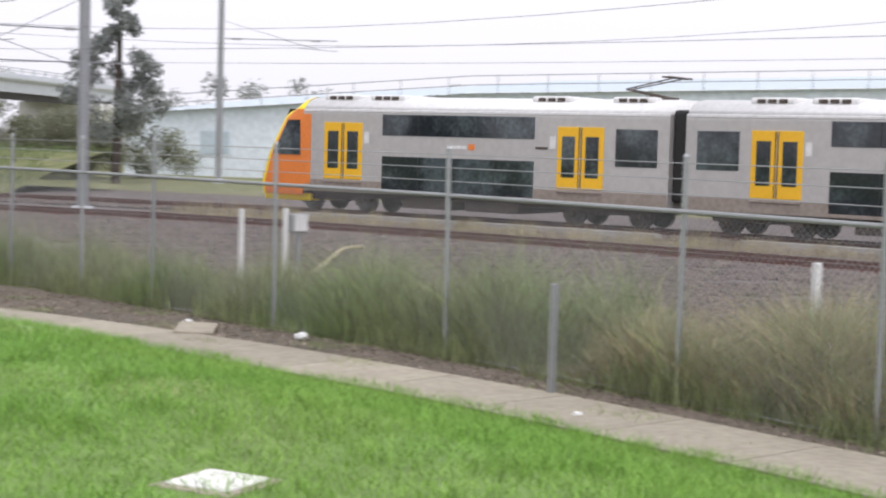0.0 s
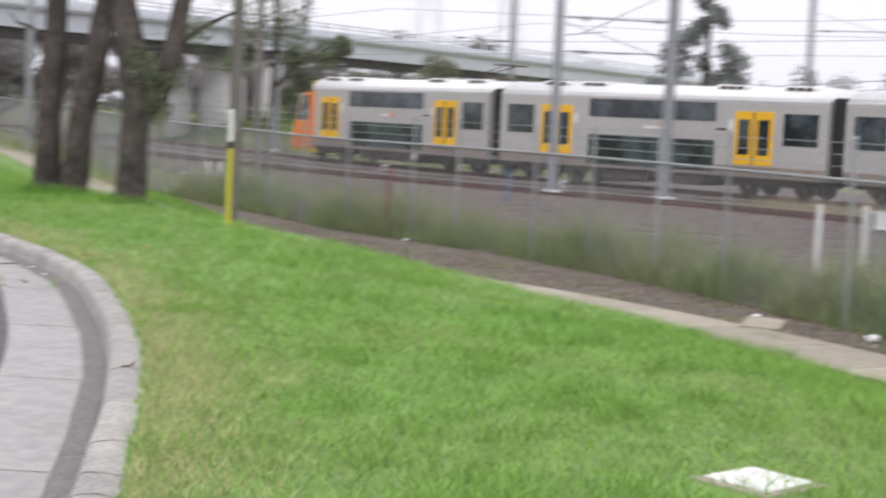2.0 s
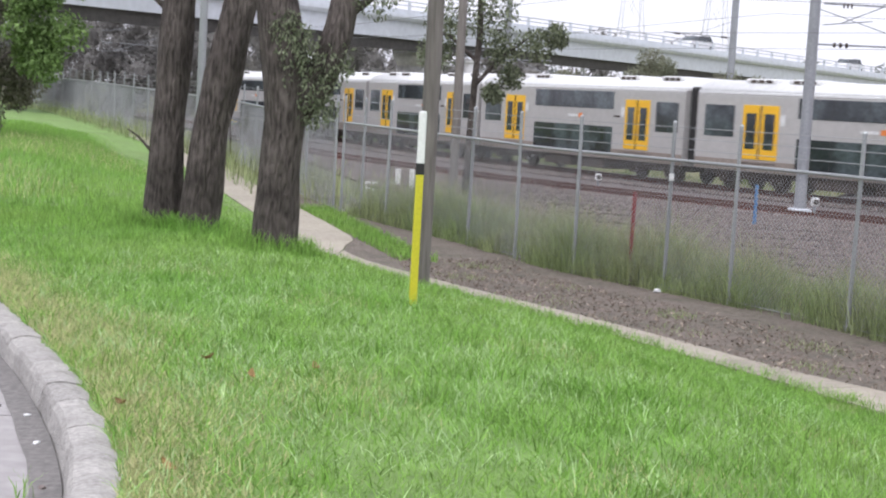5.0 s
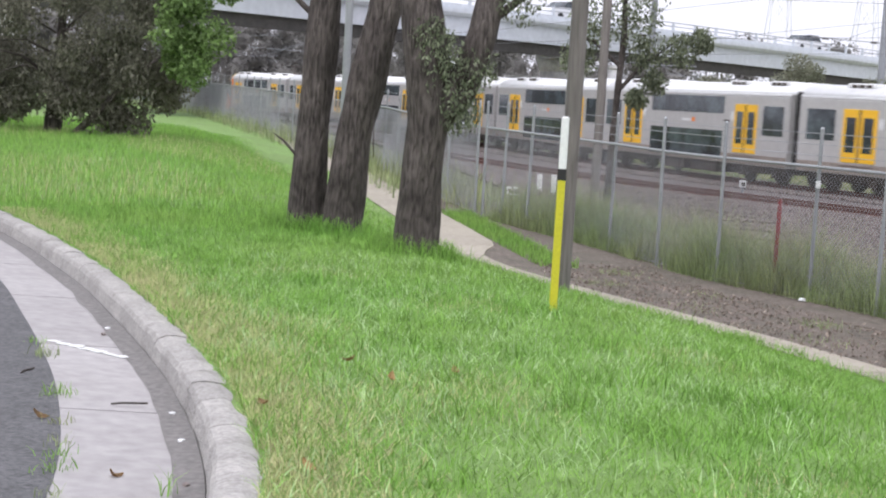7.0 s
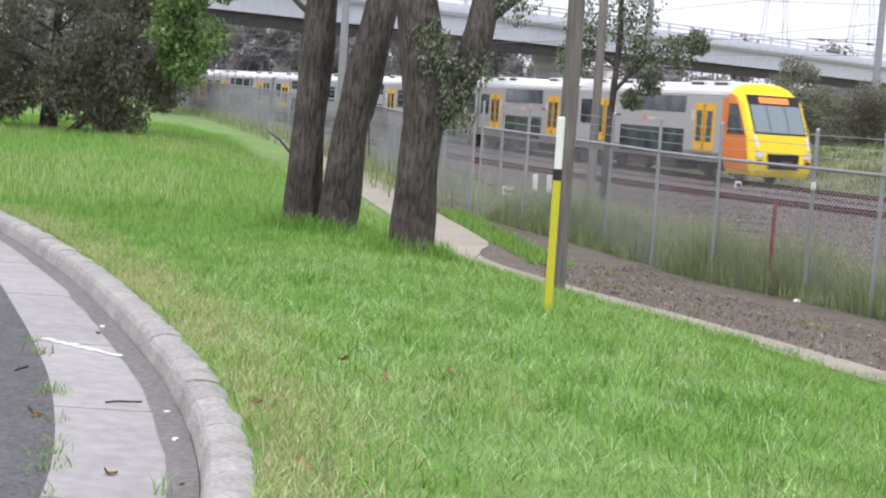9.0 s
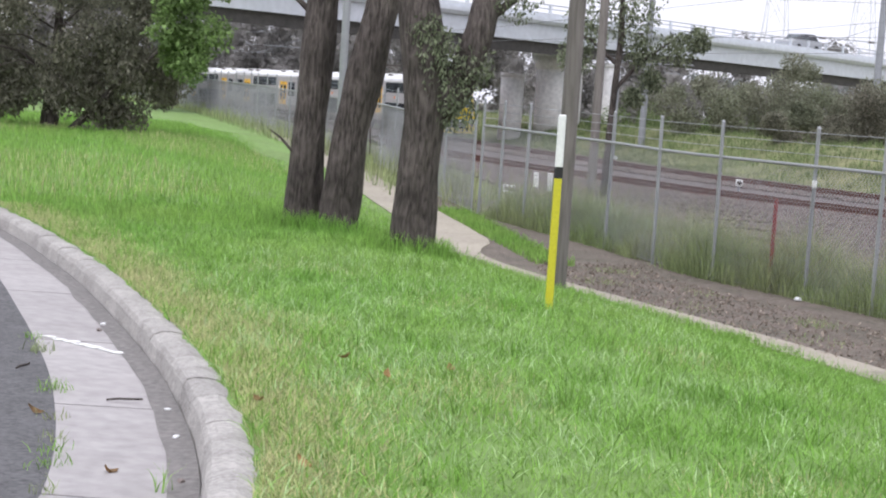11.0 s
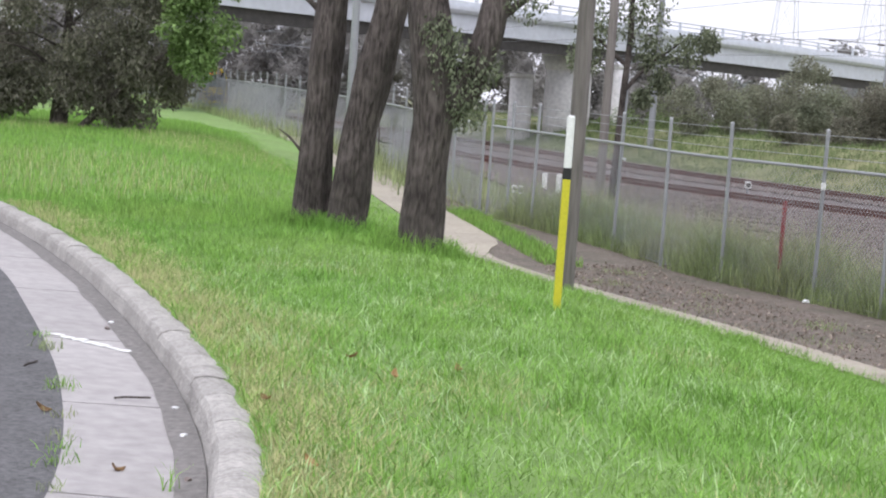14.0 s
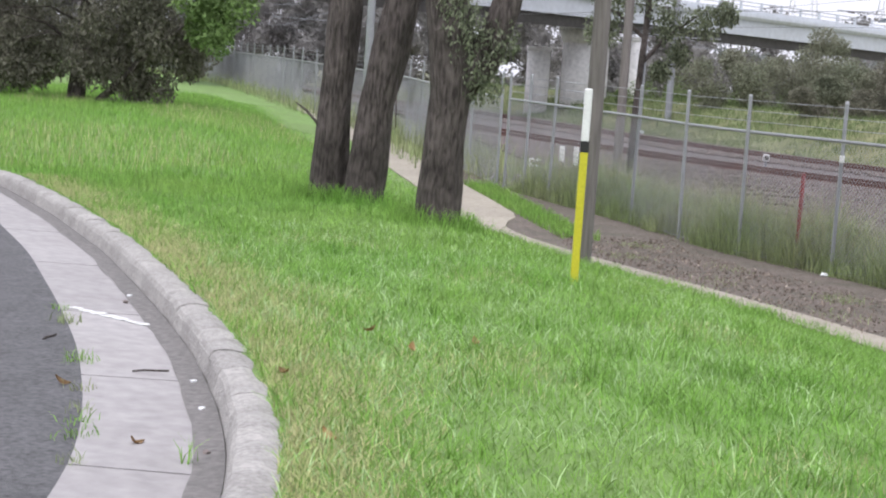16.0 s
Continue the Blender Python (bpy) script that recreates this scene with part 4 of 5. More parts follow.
# ---- shed behind the train ----
def build_shed():
    sh = thing("factory_shed", "long pale blue-grey factory shed behind the railway", "building")
    p0, p1 = Vector((42, 100, 0)), Vector((96, 36, 0))
    d = (p1 - p0).normalized()
    n = Vector((d.y, -d.x, 0))
    if n.dot(Vector((-0.8, -8, 0)) - p0) < 0:
        n = -n
    L = (p1 - p0).length
    M = Matrix.Translation(p0) @ Matrix((( d.x, -n.x, 0, 0), (d.y, -n.y, 0, 0), (0, 0, 1, 0), (0, 0, 0, 1)))
    sh.matrix_basis = M
    bm = bmesh.new()
    prism(bm, [(0, -2), (L, -2), (L, 6.6), (26, 4.9), (0, 3.0)], 0, 25)
    part("wall", bm, M_SHEDWALL, sh)
    bm = bmesh.new()
    v = [bm.verts.new(c) for c in ((-0.3, -0.5, 3.0), (26, -0.5, 4.92), (L, -0.5, 6.65), (L, 26, 8.6), (26, 26, 6.9), (-0.3, 26, 5.0))]
    bm.faces.new(v[:2] + v[4:])
    bm.faces.new((v[1], v[2], v[3], v[4]))
    part("roof", bm, M_SHED, sh, "pale corrugated sheet roof")
    for x in np.arange(1.2, L, 1.2):
        b = bmesh.new()
        z1 = 3.0 + x * 0.073 if x < 26 else 4.9 + (x - 26) * 0.029
        box(b, x - 0.03, x + 0.03, -0.06, 0.0, -1.5, min(z1, 6.5))
        part("wall_rib", b, M_SHEDWALL, sh)
    b = bmesh.new()
    box(b, 6.0, 8.2, -0.08, 0.02, 0.3, 1.9)
    part("shutter", b, M_SHED, sh, "grey shuttered window")
    for z in (0.55, 1.15):
        b = bmesh.new()
        for x0, x1, za, zb in ((0, 26, 3.0, 4.9), (26, L, 4.9, 6.6)):
            tube(b, (x0, -0.3, za + z), (x1, -0.3, zb + z), 0.03, seg=6)
        part("roof_rail", b, M_GALV, sh)
    for x in np.arange(0.5, L, 3.4):
        b = bmesh.new()
        z1 = 3.0 + x * 0.073 if x < 26 else 4.9 + (x - 26) * 0.0268
        tube(b, (x, -0.3, z1 - 0.1), (x, -0.3, z1 + 1.2), 0.03, seg=6)
        part("rail_stanchion", b, M_GALV, sh)


build_shed()


# ---- trees ----
def leaf_cloud(centres, radii, n, size, rng, droop=0.3, flat=1.0):
    """Many small folded leaves in clumps: vertices and quads."""
    c = np.asarray(centres)
    idx = rng.integers(0, len(c), n)
    u = rng.normal(size=(n, 3))
    u /= np.linalg.norm(u, axis=1)[:, None]
    r = rng.random(n) ** 0.45
    p = c[idx] + u * (r * np.asarray(radii)[idx])[:, None] * np.array([1, 1, flat])
    ax = rng.normal(size=(n, 3))
    ax[:, 2] -= droop * 2
    ax /= np.linalg.norm(ax, axis=1)[:, None]
    side = np.cross(ax, rng.normal(size=(n, 3)))
    side /= np.linalg.norm(side, axis=1)[:, None] + 1e-9
    sz = size * rng.uniform(0.6, 1.4, n)[:, None]
    a = p
    b = p + ax * sz * 0.5 + side * sz * 0.22
    cc = p + ax * sz
    d = p + ax * sz * 0.5 - side * sz * 0.22
    v = np.stack([a, b, cc, d], 1).reshape(-1, 3)
    f = np.arange(4 * n).reshape(-1, 4)
    return v, f


def limb(bm, pts, radii, seg=10, rough=0.0):
    prev = None
    for k, (p, r) in enumerate(zip(pts, radii)):
        p = Vector(p)
        d = (Vector(pts[min(k + 1, len(pts) - 1)]) - Vector(pts[max(k - 1, 0)])).normalized()
        q = Vector((0, 0, 1)).rotation_difference(d)
        ring = []
        for j in range(seg):
            an = 2 * math.pi * j / seg
            rr = r * (1 + rough * noise.noise(Vector((math.cos(an) * 2, math.sin(an) * 2, p.z * 1.1 + p.x * 3)))
                      + 0.35 * rough * noise.noise(Vector((math.cos(an) * 6, math.sin(an) * 6, p.z * 0.9 + p.y * 3))))
            ring.append(bm.verts.new(p + q @ Vector((math.cos(an) * rr, math.sin(an) * rr, 0))))
        if prev:
            for j in range(seg):
                jj = (j + 1) % seg
                bm.faces.new((prev[j], prev[jj], ring[jj], ring[j]))
        prev = ring
    bm.faces.new(prev)
    return bm


def gum_tree(name, x, y, trunks, crowns, nleaf, label, material=None, lsize=0.16, seed=1, bark=None, rough=0.16, droop=0.3):
    rng = np.random.default_rng(seed)
    z = g(x, y)
    ob = thing(name, label, "tree", Matrix.Translation((x, y, z)))
    for pts, radii in trunks:
        bm = bmesh.new()
        fine, fr = [], []
        for (a, b), (ra, rb) in zip(zip(pts[:-1], pts[1:]), zip(radii[:-1], radii[1:])):
            m = max(2, int((Vector(b) - Vector(a)).length / 0.11))
            for i in range(m):
                fine.append(tuple(Vector(a).lerp(Vector(b), i / m)))
                fr.append(ra + (rb - ra) * i / m)
        fine.append(pts[-1])
        fr.append(radii[-1])
        limb(bm, fine, fr, 30 if radii[0] > 0.1 else 7, rough)
        part("trunk" if radii[0] > 0.1 else "branch", bm, bark or M_BARK, ob, "", True)
    if nleaf:
        v, f = leaf_cloud([c[:3] for c in crowns], [c[3] for c in crowns], nleaf, lsize, rng, droop)
        crown = raw("crown", v, f, material or M_LEAF, ob)
        crown["kind"] = "stuff"
    return ob


TRUNK_GRASS = []
# three stems beside the path, and their branches above
gum_tree("gum_tree", -0.25, 16.2, [
    ([(0, 0, -0.2), (0.0, 0, 0.1), (0.02, 0, 0.8), (0.06, 0, 1.35), (0.02, 0, 1.9), (-0.08, 0, 2.5), (-0.3, 0.1, 3.6), (-0.4, 0.2, 6)], [0.28, 0.235, 0.205, 0.215, 0.225, 0.195, 0.16, 0.1]),
    ([(0.1, 0, 1.3), (0.38, 0.0, 1.75), (0.56, 0, 2.3), (0.7, 0.1, 3.2), (1.0, 0.3, 5)], [0.13, 0.17, 0.15, 0.13, 0.07]),
    ([(0.6, 0.05, 2.4), (1.0, 0.1, 2.75), (1.5, 0.1, 3.0)], [0.05, 0.04, 0.02])],
    [(0.28, -0.12, 1.75, 0.3), (0.36, -0.1, 1.5, 0.24), (0.12, -0.2, 2.1, 0.26), (0.5, -0.1, 1.95, 0.24), (0.0, -0.15, 2.3, 0.18), (0.9, 0, 2.7, 0.3), (1.1, 0, 3.6, 0.7), (-0.4, 0, 4.2, 0.9), (0.5, 0, 4.6, 0.9), (1.7, 0.2, 4.0, 0.7)],
    5200, "gum tree with a forked dark fissured trunk", M_LEAF, 0.05, 3, droop=0.8)
gum_tree("gum_tree", -1.55, 18.0, [
    ([(0, 0, -0.2), (0.0, 0, 0.15), (0.04, 0, 1.2), (0.1, 0, 2.6), (0.12, 0, 4.5), (0.0, 0, 7)], [0.26, 0.21, 0.185, 0.175, 0.15, 0.1]),
    ([(-0.14, -0.1, 0.85), (-0.28, -0.12, 1.0), (-0.4, -0.14, 1.08)], [0.018, 0.013, 0.006]),
    ([(0.0, 0, 2.4), (-0.25, 0, 2.62), (-0.5, 0, 2.7), (-0.62, 0, 2.85)], [0.035, 0.03, 0.02, 0.01])],
    [(-0.6, 0, 4.3, 0.8), (0.4, 0, 5.0, 1.0)], 1500, "straight gum tree trunk with grey-brown bark", M_LEAF, 0.1, 4)
gum_tree("gum_tree", -1.1, 17.75, [
    ([(0, 0, -0.2), (-0.02, 0, 0.15), (0.08, 0, 1.2), (0.28, 0, 2.3), (0.42, 0, 3.0), (0.7, 0, 5)], [0.29, 0.225, 0.20, 0.195, 0.18, 0.12]),
    ([(0.2, -0.1, 1.7), (0.28, -0.12, 1.3), (0.3, -0.1, 0.9)], [0.014, 0.01, 0.005])],
    [(0.7, 0, 4.6, 0.9)], 900, "leaning gum tree trunk with smooth pale streaks", M_LEAF, 0.1, 5)

rngt = np.random.default_rng(15)
for tx, ty in ((-0.25, 16.2), (-1.55, 18.0), (-1.1, 17.75)):
    an = rngt.random(900) * 6.28
    rr = 0.2 + np.abs(rngt.normal(size=900)) * 0.18
    px_, py_ = tx + np.cos(an) * rr, ty + np.sin(an) * rr
    TRUNK_GRASS.append(np.stack([px_, py_, gz(px_, py_)], 1))

# hanging gum foliage over the path
gum_tree("gum_tree", 4.9, 47.5, [
    ([(0, 0, -0.5), (0.1, 0, 3), (0.2, 0, 5), (0.1, 0, 8)], [0.11, 0.1, 0.09, 0.05]),
    ([(0.15, 0, 3.4), (0.8, 0, 4.2), (1.7, 0, 4.9)], [0.07, 0.05, 0.02]),
    ([(0.15, 0, 4.1), (-0.7, 0, 4.8), (-1.4, 0, 5.0)], [0.07, 0.05, 0.02])],
    [(-1.1, 0, 4.3, 0.6), (-0.8, 0, 5.2, 0.8), (0.9, 0, 4.5, 0.6), (1.2, 0, 3.7, 0.4), (0.5, 0, 5.5, 0.9), (1.9, 0, 4.7, 0.6), (2.5, 0, 5.0, 0.4), (0.7, 0, 3.2, 0.35), (0.3, 0, 6.5, 1.4), (-0.5, 0, 7.0, 1.3)],
    7000, "gum tree with thin drooping leaves behind the fence", M_LEAF, 0.13, 6, droop=0.6)

# dense dark bush tree on the lawn
rng0 = np.random.default_rng(11)
bush_crowns = [(rng0.uniform(-3.9, 2.4), rng0.uniform(-1.8, 1.8), rng0.uniform(0.9, 4.8), rng0.uniform(0.5, 1.0)) for _ in range(46)]
bush_crowns += [(1.6, -0.6, 0.6, 0.8), (2.4, -0.4, 0.5, 0.6), (1.4, -0.6, 1.0, 0.7), (-2.5, -0.5, 0.9, 0.9), (0.9, -0.5, 1.3, 0.7), (-3.2, -0.6, 0.7, 0.8)]
bush_crowns += [(rng0.uniform(-7.0, -3.6), rng0.uniform(-1.2, 1.5), rng0.uniform(0.4, 4.5), rng0.uniform(0.6, 1.0)) for _ in range(22)]
bush_crowns += [(rng0.uniform(-4.0, -0.6), rng0.uniform(-1.4, 0.8), rng0.uniform(0.9, 2.2), rng0.uniform(0.5, 0.8)) for _ in range(14)]
bush_crowns += [(-1.5, -0.6, 0.95, 0.7), (-2.3, -0.5, 0.9, 0.7), (-3.0, -0.4, 1.0, 0.8), (-0.9, -0.6, 1.4, 0.6), (-1.8, -0.4, 1.6, 0.8), (-1.2, -0.2, 1.2, 0.7), (-0.5, -0.7, 1.05, 0.5), (-0.9, -0.7, 0.8, 0.5), (0.55, -0.7, 1.0, 0.5), (-1.4, -0.7, 0.65, 0.5), (-2.1, -0.7, 0.65, 0.55)]
bush_crowns += [(rng0.uniform(1.6, 3.6), rng0.uniform(-0.9, 0.9), rng0.uniform(0.5, 4.4), rng0.uniform(0.4, 0.8)) for _ in range(18)]
gum_tree("bush_tree", -11.2, 45.0, [
    ([(0, 0, -0.2), (0.05, 0, 0.8), (0.15, 0, 1.8), (0.2, 0, 4)], [0.27, 0.22, 0.17, 0.08]),
    ([(0.1, -0.3, 1.2), (0.7, -0.8, 2.0), (1.5, -1.3, 2.6)], [0.06, 0.04, 0.015]),
    ([(0.1, -0.3, 1.5), (-0.7, -0.8, 2.1), (-1.6, -1.4, 2.3)], [0.06, 0.04, 0.015]),
    ([(0.1, -0.2, 2.0), (0.6, -0.9, 3.0), (1.2, -1.5, 3.4)], [0.05, 0.035, 0.012])]
    + [([(0.1, -0.3, 1.3 + 0.3 * k), (0.5 * (-1) ** k, -1.2, 1.5 + 0.35 * k), ((0.9 + 0.25 * k) * (-1) ** k, -1.75, 1.2 + 0.4 * k)], [0.035, 0.025, 0.01]) for k in range(6)],
    bush_crowns, 90000, "dense dark green bushy tree on the lawn", M_LEAFD, 0.13, 7, droop=0.7)
bright = [(3.5 + rng0.uniform(-1.3, 1.1), -1.3 + rng0.uniform(-0.5, 0.5), rng0.uniform(1.9, 4.6), rng0.uniform(0.3, 0.6)) for _ in range(15)]
gum_tree("shrub_tree", -10.6, 44.4, [([(0, 0, -0.2), (1.4, -0.4, 1.2), (3.0, -0.8, 2.6)], [0.12, 0.09, 0.03])], bright, 9000, "bright green leafy shrub beside the dark tree", M_LEAFB, 0.15, 8, droop=0.1)


def far_trees(name, centres, n, size, material, label, seed, core=0.0):
    rng = np.random.default_rng(seed)
    v, f = leaf_cloud([c[:3] for c in centres], [c[3] for c in centres], n, size, rng, 0.2, 0.9)
    if core:
        bm = bmesh.new()
        bmesh.ops.create_icosphere(bm, subdivisions=1, radius=1.0)
        bv = np.array([q.co[:] for q in bm.verts])
        bf = np.array([[q.index for q in t.verts] for t in bm.faces])
        bm.free()
        c = np.asarray(centres)
        wob = rng.uniform(0.6, 1.0, (len(c), len(bv), 1))
        cv = c[:, None, :3] + bv[None] * wob * (core * c[:, 3])[:, None, None]
        cf = (bf[None] + (np.arange(len(c)) * len(bv))[:, None, None]).reshape(-1, 3)
        v, f = np.concatenate([v, cv.reshape(-1, 3)]), f.tolist() + (cf + len(v)).tolist()
    ob = raw(name, v, f, material)
    tagged(ob, label, "trees", kind="stuff")


def wood(x0, y0, x1, y1, n, z0, z1, r0, r1, seed, depth=6):
    rng = np.random.default_rng(seed)
    out = []
    for _ in range(n):
        f = rng.random()
        out.append((x0 + (x1 - x0) * f + rng.normal() * depth * 0.4, y0 + (y1 - y0) * f + rng.random() * depth, rng.uniform(z0, z1), rng.uniform(r0, r1)))
    return out


# Woodland rows take the leaf colour with haze painted in.
far_trees("woodland", wood(-75, 150, 8, 165, 150, 0, 9.5, 1.2, 2.6, 21), 110000, 0.42, M_FARLEAF_HAZED, "woodland beyond the bridge, leaves greyed for haze", 31, 0.62)
far_trees("woodland", wood(8, 150, 60, 190, 90, -1, 4.6, 1.2, 2.4, 22), 66000, 0.42, M_FARLEAF_HAZED, "scrubby trees behind the bridge", 32, 0.6)
far_trees("woodland", wood(-110, 190, 60, 215, 170, 0, 11, 1.8, 3.4, 27), 70000, 0.6, M_FARLEAF_HAZED, "woodland far behind the bridge, leaves greyed for haze", 37, 0.7)
far_trees("shrubs", wood(15, 92, 29, 90, 60, 0.2, 3.6, 0.7, 1.4, 23, 5), 60000, 0.17, M_SCRUB, "dull green scrub on the bank beside the railway", 33)
far_trees("shrubs", wood(30, 82, 38, 86, 36, -1.0, 2.4, 0.8, 1.4, 26, 4), 36000, 0.17, M_SCRUB, "dull green scrub on the bank beside the railway", 36)
far_trees("shrubs", wood(9, 100, 24, 104, 46, -1.2, 1.4, 0.6, 1.2, 24, 6), 26000, 0.18, M_BANK, "green undergrowth below the bridge", 34)
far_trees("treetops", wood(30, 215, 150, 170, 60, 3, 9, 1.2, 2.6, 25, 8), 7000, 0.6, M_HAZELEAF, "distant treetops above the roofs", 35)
far_trees("shrubs", wood(18.5, 80, 25, 80, 34, -0.8, 3.0, 0.6, 1.1, 28, 3), 46000, 0.15, M_LEAFD, "dark shrubs beside the far track", 38)
far_trees("shrubs", wood(18.6, 84, 20.6, 84, 10, 1.5, 4.6, 0.5, 0.9, 29, 2), 12000, 0.15, M_SCRUB, "grey-green bushy treetop beside the bridge", 39)
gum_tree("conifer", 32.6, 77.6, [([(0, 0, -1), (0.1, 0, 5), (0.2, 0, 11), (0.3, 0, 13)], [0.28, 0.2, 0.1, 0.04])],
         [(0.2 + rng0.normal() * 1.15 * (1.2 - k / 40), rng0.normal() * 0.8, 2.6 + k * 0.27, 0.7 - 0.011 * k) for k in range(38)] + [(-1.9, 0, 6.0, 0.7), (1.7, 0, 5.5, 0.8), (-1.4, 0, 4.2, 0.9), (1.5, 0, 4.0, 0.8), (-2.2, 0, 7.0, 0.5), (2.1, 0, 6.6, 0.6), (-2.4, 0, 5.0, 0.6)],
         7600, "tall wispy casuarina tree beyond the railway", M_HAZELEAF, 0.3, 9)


# ---- grass ----
def blades(name, pts, h, w, material, label, category, rng, lean=0.5, segs=2):
    n = len(pts)
    x, y, z = pts.T
    an = rng.random(n) * 2 * np.pi
    mound = 0.8 + 0.5 * np.sin(x * 1.1 + y * 0.9) * np.sin(y * 0.55 + 1.3) + 0.25 * np.sin(x * 3.1 - y * 2.3)
    hh = h * rng.uniform(0.55, 1.35, n) * (mound if h > 0.3 else 1.0)
    ww = w * rng.uniform(0.7, 1.3, n)
    ld = rng.random(n) * 2 * np.pi
    ln = lean * hh * rng.random(n)
    dx, dy = np.cos(an) * ww / 2, np.sin(an) * ww / 2
    lx, ly = np.cos(ld) * ln, np.sin(ld) * ln
    if segs == 2:
        mx, my, mz = x + lx * 0.35, y + ly * 0.35, z + hh * 0.6
        v = np.stack([np.stack([x - dx, y - dy, z], 1), np.stack([x + dx, y + dy, z], 1),
                      np.stack([mx + dx * 0.75, my + dy * 0.75, mz], 1), np.stack([mx - dx * 0.75, my - dy * 0.75, mz], 1),
                      np.stack([x + lx + dx * 0.15, y + ly + dy * 0.15, z + hh], 1), np.stack([x + lx - dx * 0.15, y + ly - dy * 0.15, z + hh], 1)], 1)
        k = (np.arange(n) * 6)[:, None]
        f = np.concatenate([k + np.array([[0, 1, 2, 3]]), k + np.array([[3, 2, 4, 5]])], 1).reshape(-1, 4)
    else:
        v = np.stack([np.stack([x - dx, y - dy, z], 1), np.stack([x + dx, y + dy, z], 1), np.stack([x + lx, y + ly, z + hh], 1)], 1)
        f = np.arange(3 * n).reshape(-1, 3)
    ob = raw(name, v.reshape(-1, 3), f, material)
    return tagged(ob, label, category, kind="stuff")


def scatter(n, x0, x1, y0, y1, rng, keep):
    x, y = rng.uniform(x0, x1, n), rng.uniform(y0, y1, n)
    k = keep(x, y)
    x, y = x[k], y[k]
    return np.stack([x, y, gz(x, y)], 1)


rng1 = np.random.default_rng(5)
on_lawn = lambda x, y: (x > kx(y) + 0.02) & (x < np.interp(y, EY, EX) - 0.02 + 0.12 * np.sin(y * 2.1) * np.sin(y * 0.7))
pts = scatter(560000, -6, 9, -5, 20, rng1, on_lawn)
blades("lawn_grass", pts, 0.042, 0.006, M_BLADE, "bright green mown lawn grass", "grass", rng1, 1.7, 3)
pts = scatter(60000, -6, 9, -5, 22, rng1, on_lawn)
blades("lawn_grass", pts, 0.075, 0.007, M_BLADE, "longer tufts of bright green grass", "grass", rng1, 1.6)
off_path = lambda x, y: on_lawn(x, y) & (x < np.interp(y, EY, EX) - np.interp(y, [27, 36, 60], [0.0, 1.4, 3.4]))
pts = scatter(170000, -22, 5, 17, 60, rng1, off_path)
blades("lawn_grass", pts, 0.14, 0.014, M_BLADE, "longer green grass on the rise under the trees", "grass", rng1, 0.7, 3)
pts = scatter(110000, -12, 2, 26, 60, rng1, lambda x, y: on_lawn(x, y) & ~off_path(x, y))
blades("lawn_grass", pts, 0.04, 0.016, M_BLADE, "short green grass beside the far path", "grass", rng1, 1.2, 3)
blades("lawn_grass", np.concatenate(TRUNK_GRASS), 0.17, 0.009, M_BLADE, "long grass round the trunk bases", "grass", rng1, 0.8)
pts = scatter(9000, -12, 0, 19, 46, rng1, lambda x, y: off_path(x, y) & (np.sin(x * 0.9 + 0.5) + np.sin(y * 0.4 + x * 0.3) > 0.2))
blades("lawn_grass", pts, 0.2, 0.007, M_STRAW, "pale seeding grass stalks on the rise", "grass", rng1, 0.7)
cx, cy = rng1.uniform(-4, 8, 900), rng1.uniform(-4, 20, 900)
ci = rng1.integers(0, 900, 54000)
tx, ty = cx[ci] + rng1.normal(size=54000) * 0.1, cy[ci] + rng1.normal(size=54000) * 0.1
ok = on_lawn(tx, ty)
blades("lawn_grass", np.stack([tx[ok], ty[ok], gz(tx[ok], ty[ok])], 1), 0.1, 0.006, M_BLADE, "clumps of coarser bright grass in the lawn", "grass", rng1, 1.5)
cx, cy = rng1.uniform(-2, 4, 1100), rng1.uniform(4, 15, 1100)
ci = rng1.integers(0, 1100, 9000)
tx, ty = cx[ci] + rng1.normal(size=9000) * 0.09, cy[ci] + rng1.normal(size=9000) * 0.09
ok = on_lawn(tx, ty)
blades("lawn_grass", np.stack([tx[ok], ty[ok], gz(tx[ok], ty[ok])], 1), 0.07, 0.006, M_PALEBLADE, "pale silvery longer blades in the lawn", "grass", rng1, 2.0)
near_edge = lambda x, y: on_lawn(x, y) & (x > np.interp(y, EY, EX) - 0.55)
pts = scatter(120000, -2, 9, -4, 26, rng1, near_edge)
blades("lawn_grass", pts, 0.12, 0.008, M_BLADE, "shaggy green grass along the path edge", "grass", rng1, 0.9, 3)


def band(curve, a, b, n0, n1, n, rng):
    s = rng.uniform(a, b, n)
    off = n0 + (n1 - n0) * rng.random(n)
    i = np.interp(s, curve.s, np.arange(len(curve.s)))
    x, y = np.interp(s, curve.s, curve.p[:, 0]), np.interp(s, curve.s, curve.p[:, 1])
    x2, y2 = np.interp(s + 0.3, curve.s, curve.p[:, 0]), np.interp(s + 0.3, curve.s, curve.p[:, 1])
    t = np.stack([x2 - x, y2 - y], 1)
    t /= np.linalg.norm(t, axis=1)[:, None] + 1e-9
    x, y = x + t[:, 1] * off, y - t[:, 0] * off
    clump = np.sin(s * 1.3) * np.sin(s * 0.47 + off) + 0.6 * np.sin(s * 3.1 + off * 2)
    k = clump + rng.normal(size=n) * 0.5 > -0.6
    return np.stack([x, y, gz(x, y)], 1)[k]


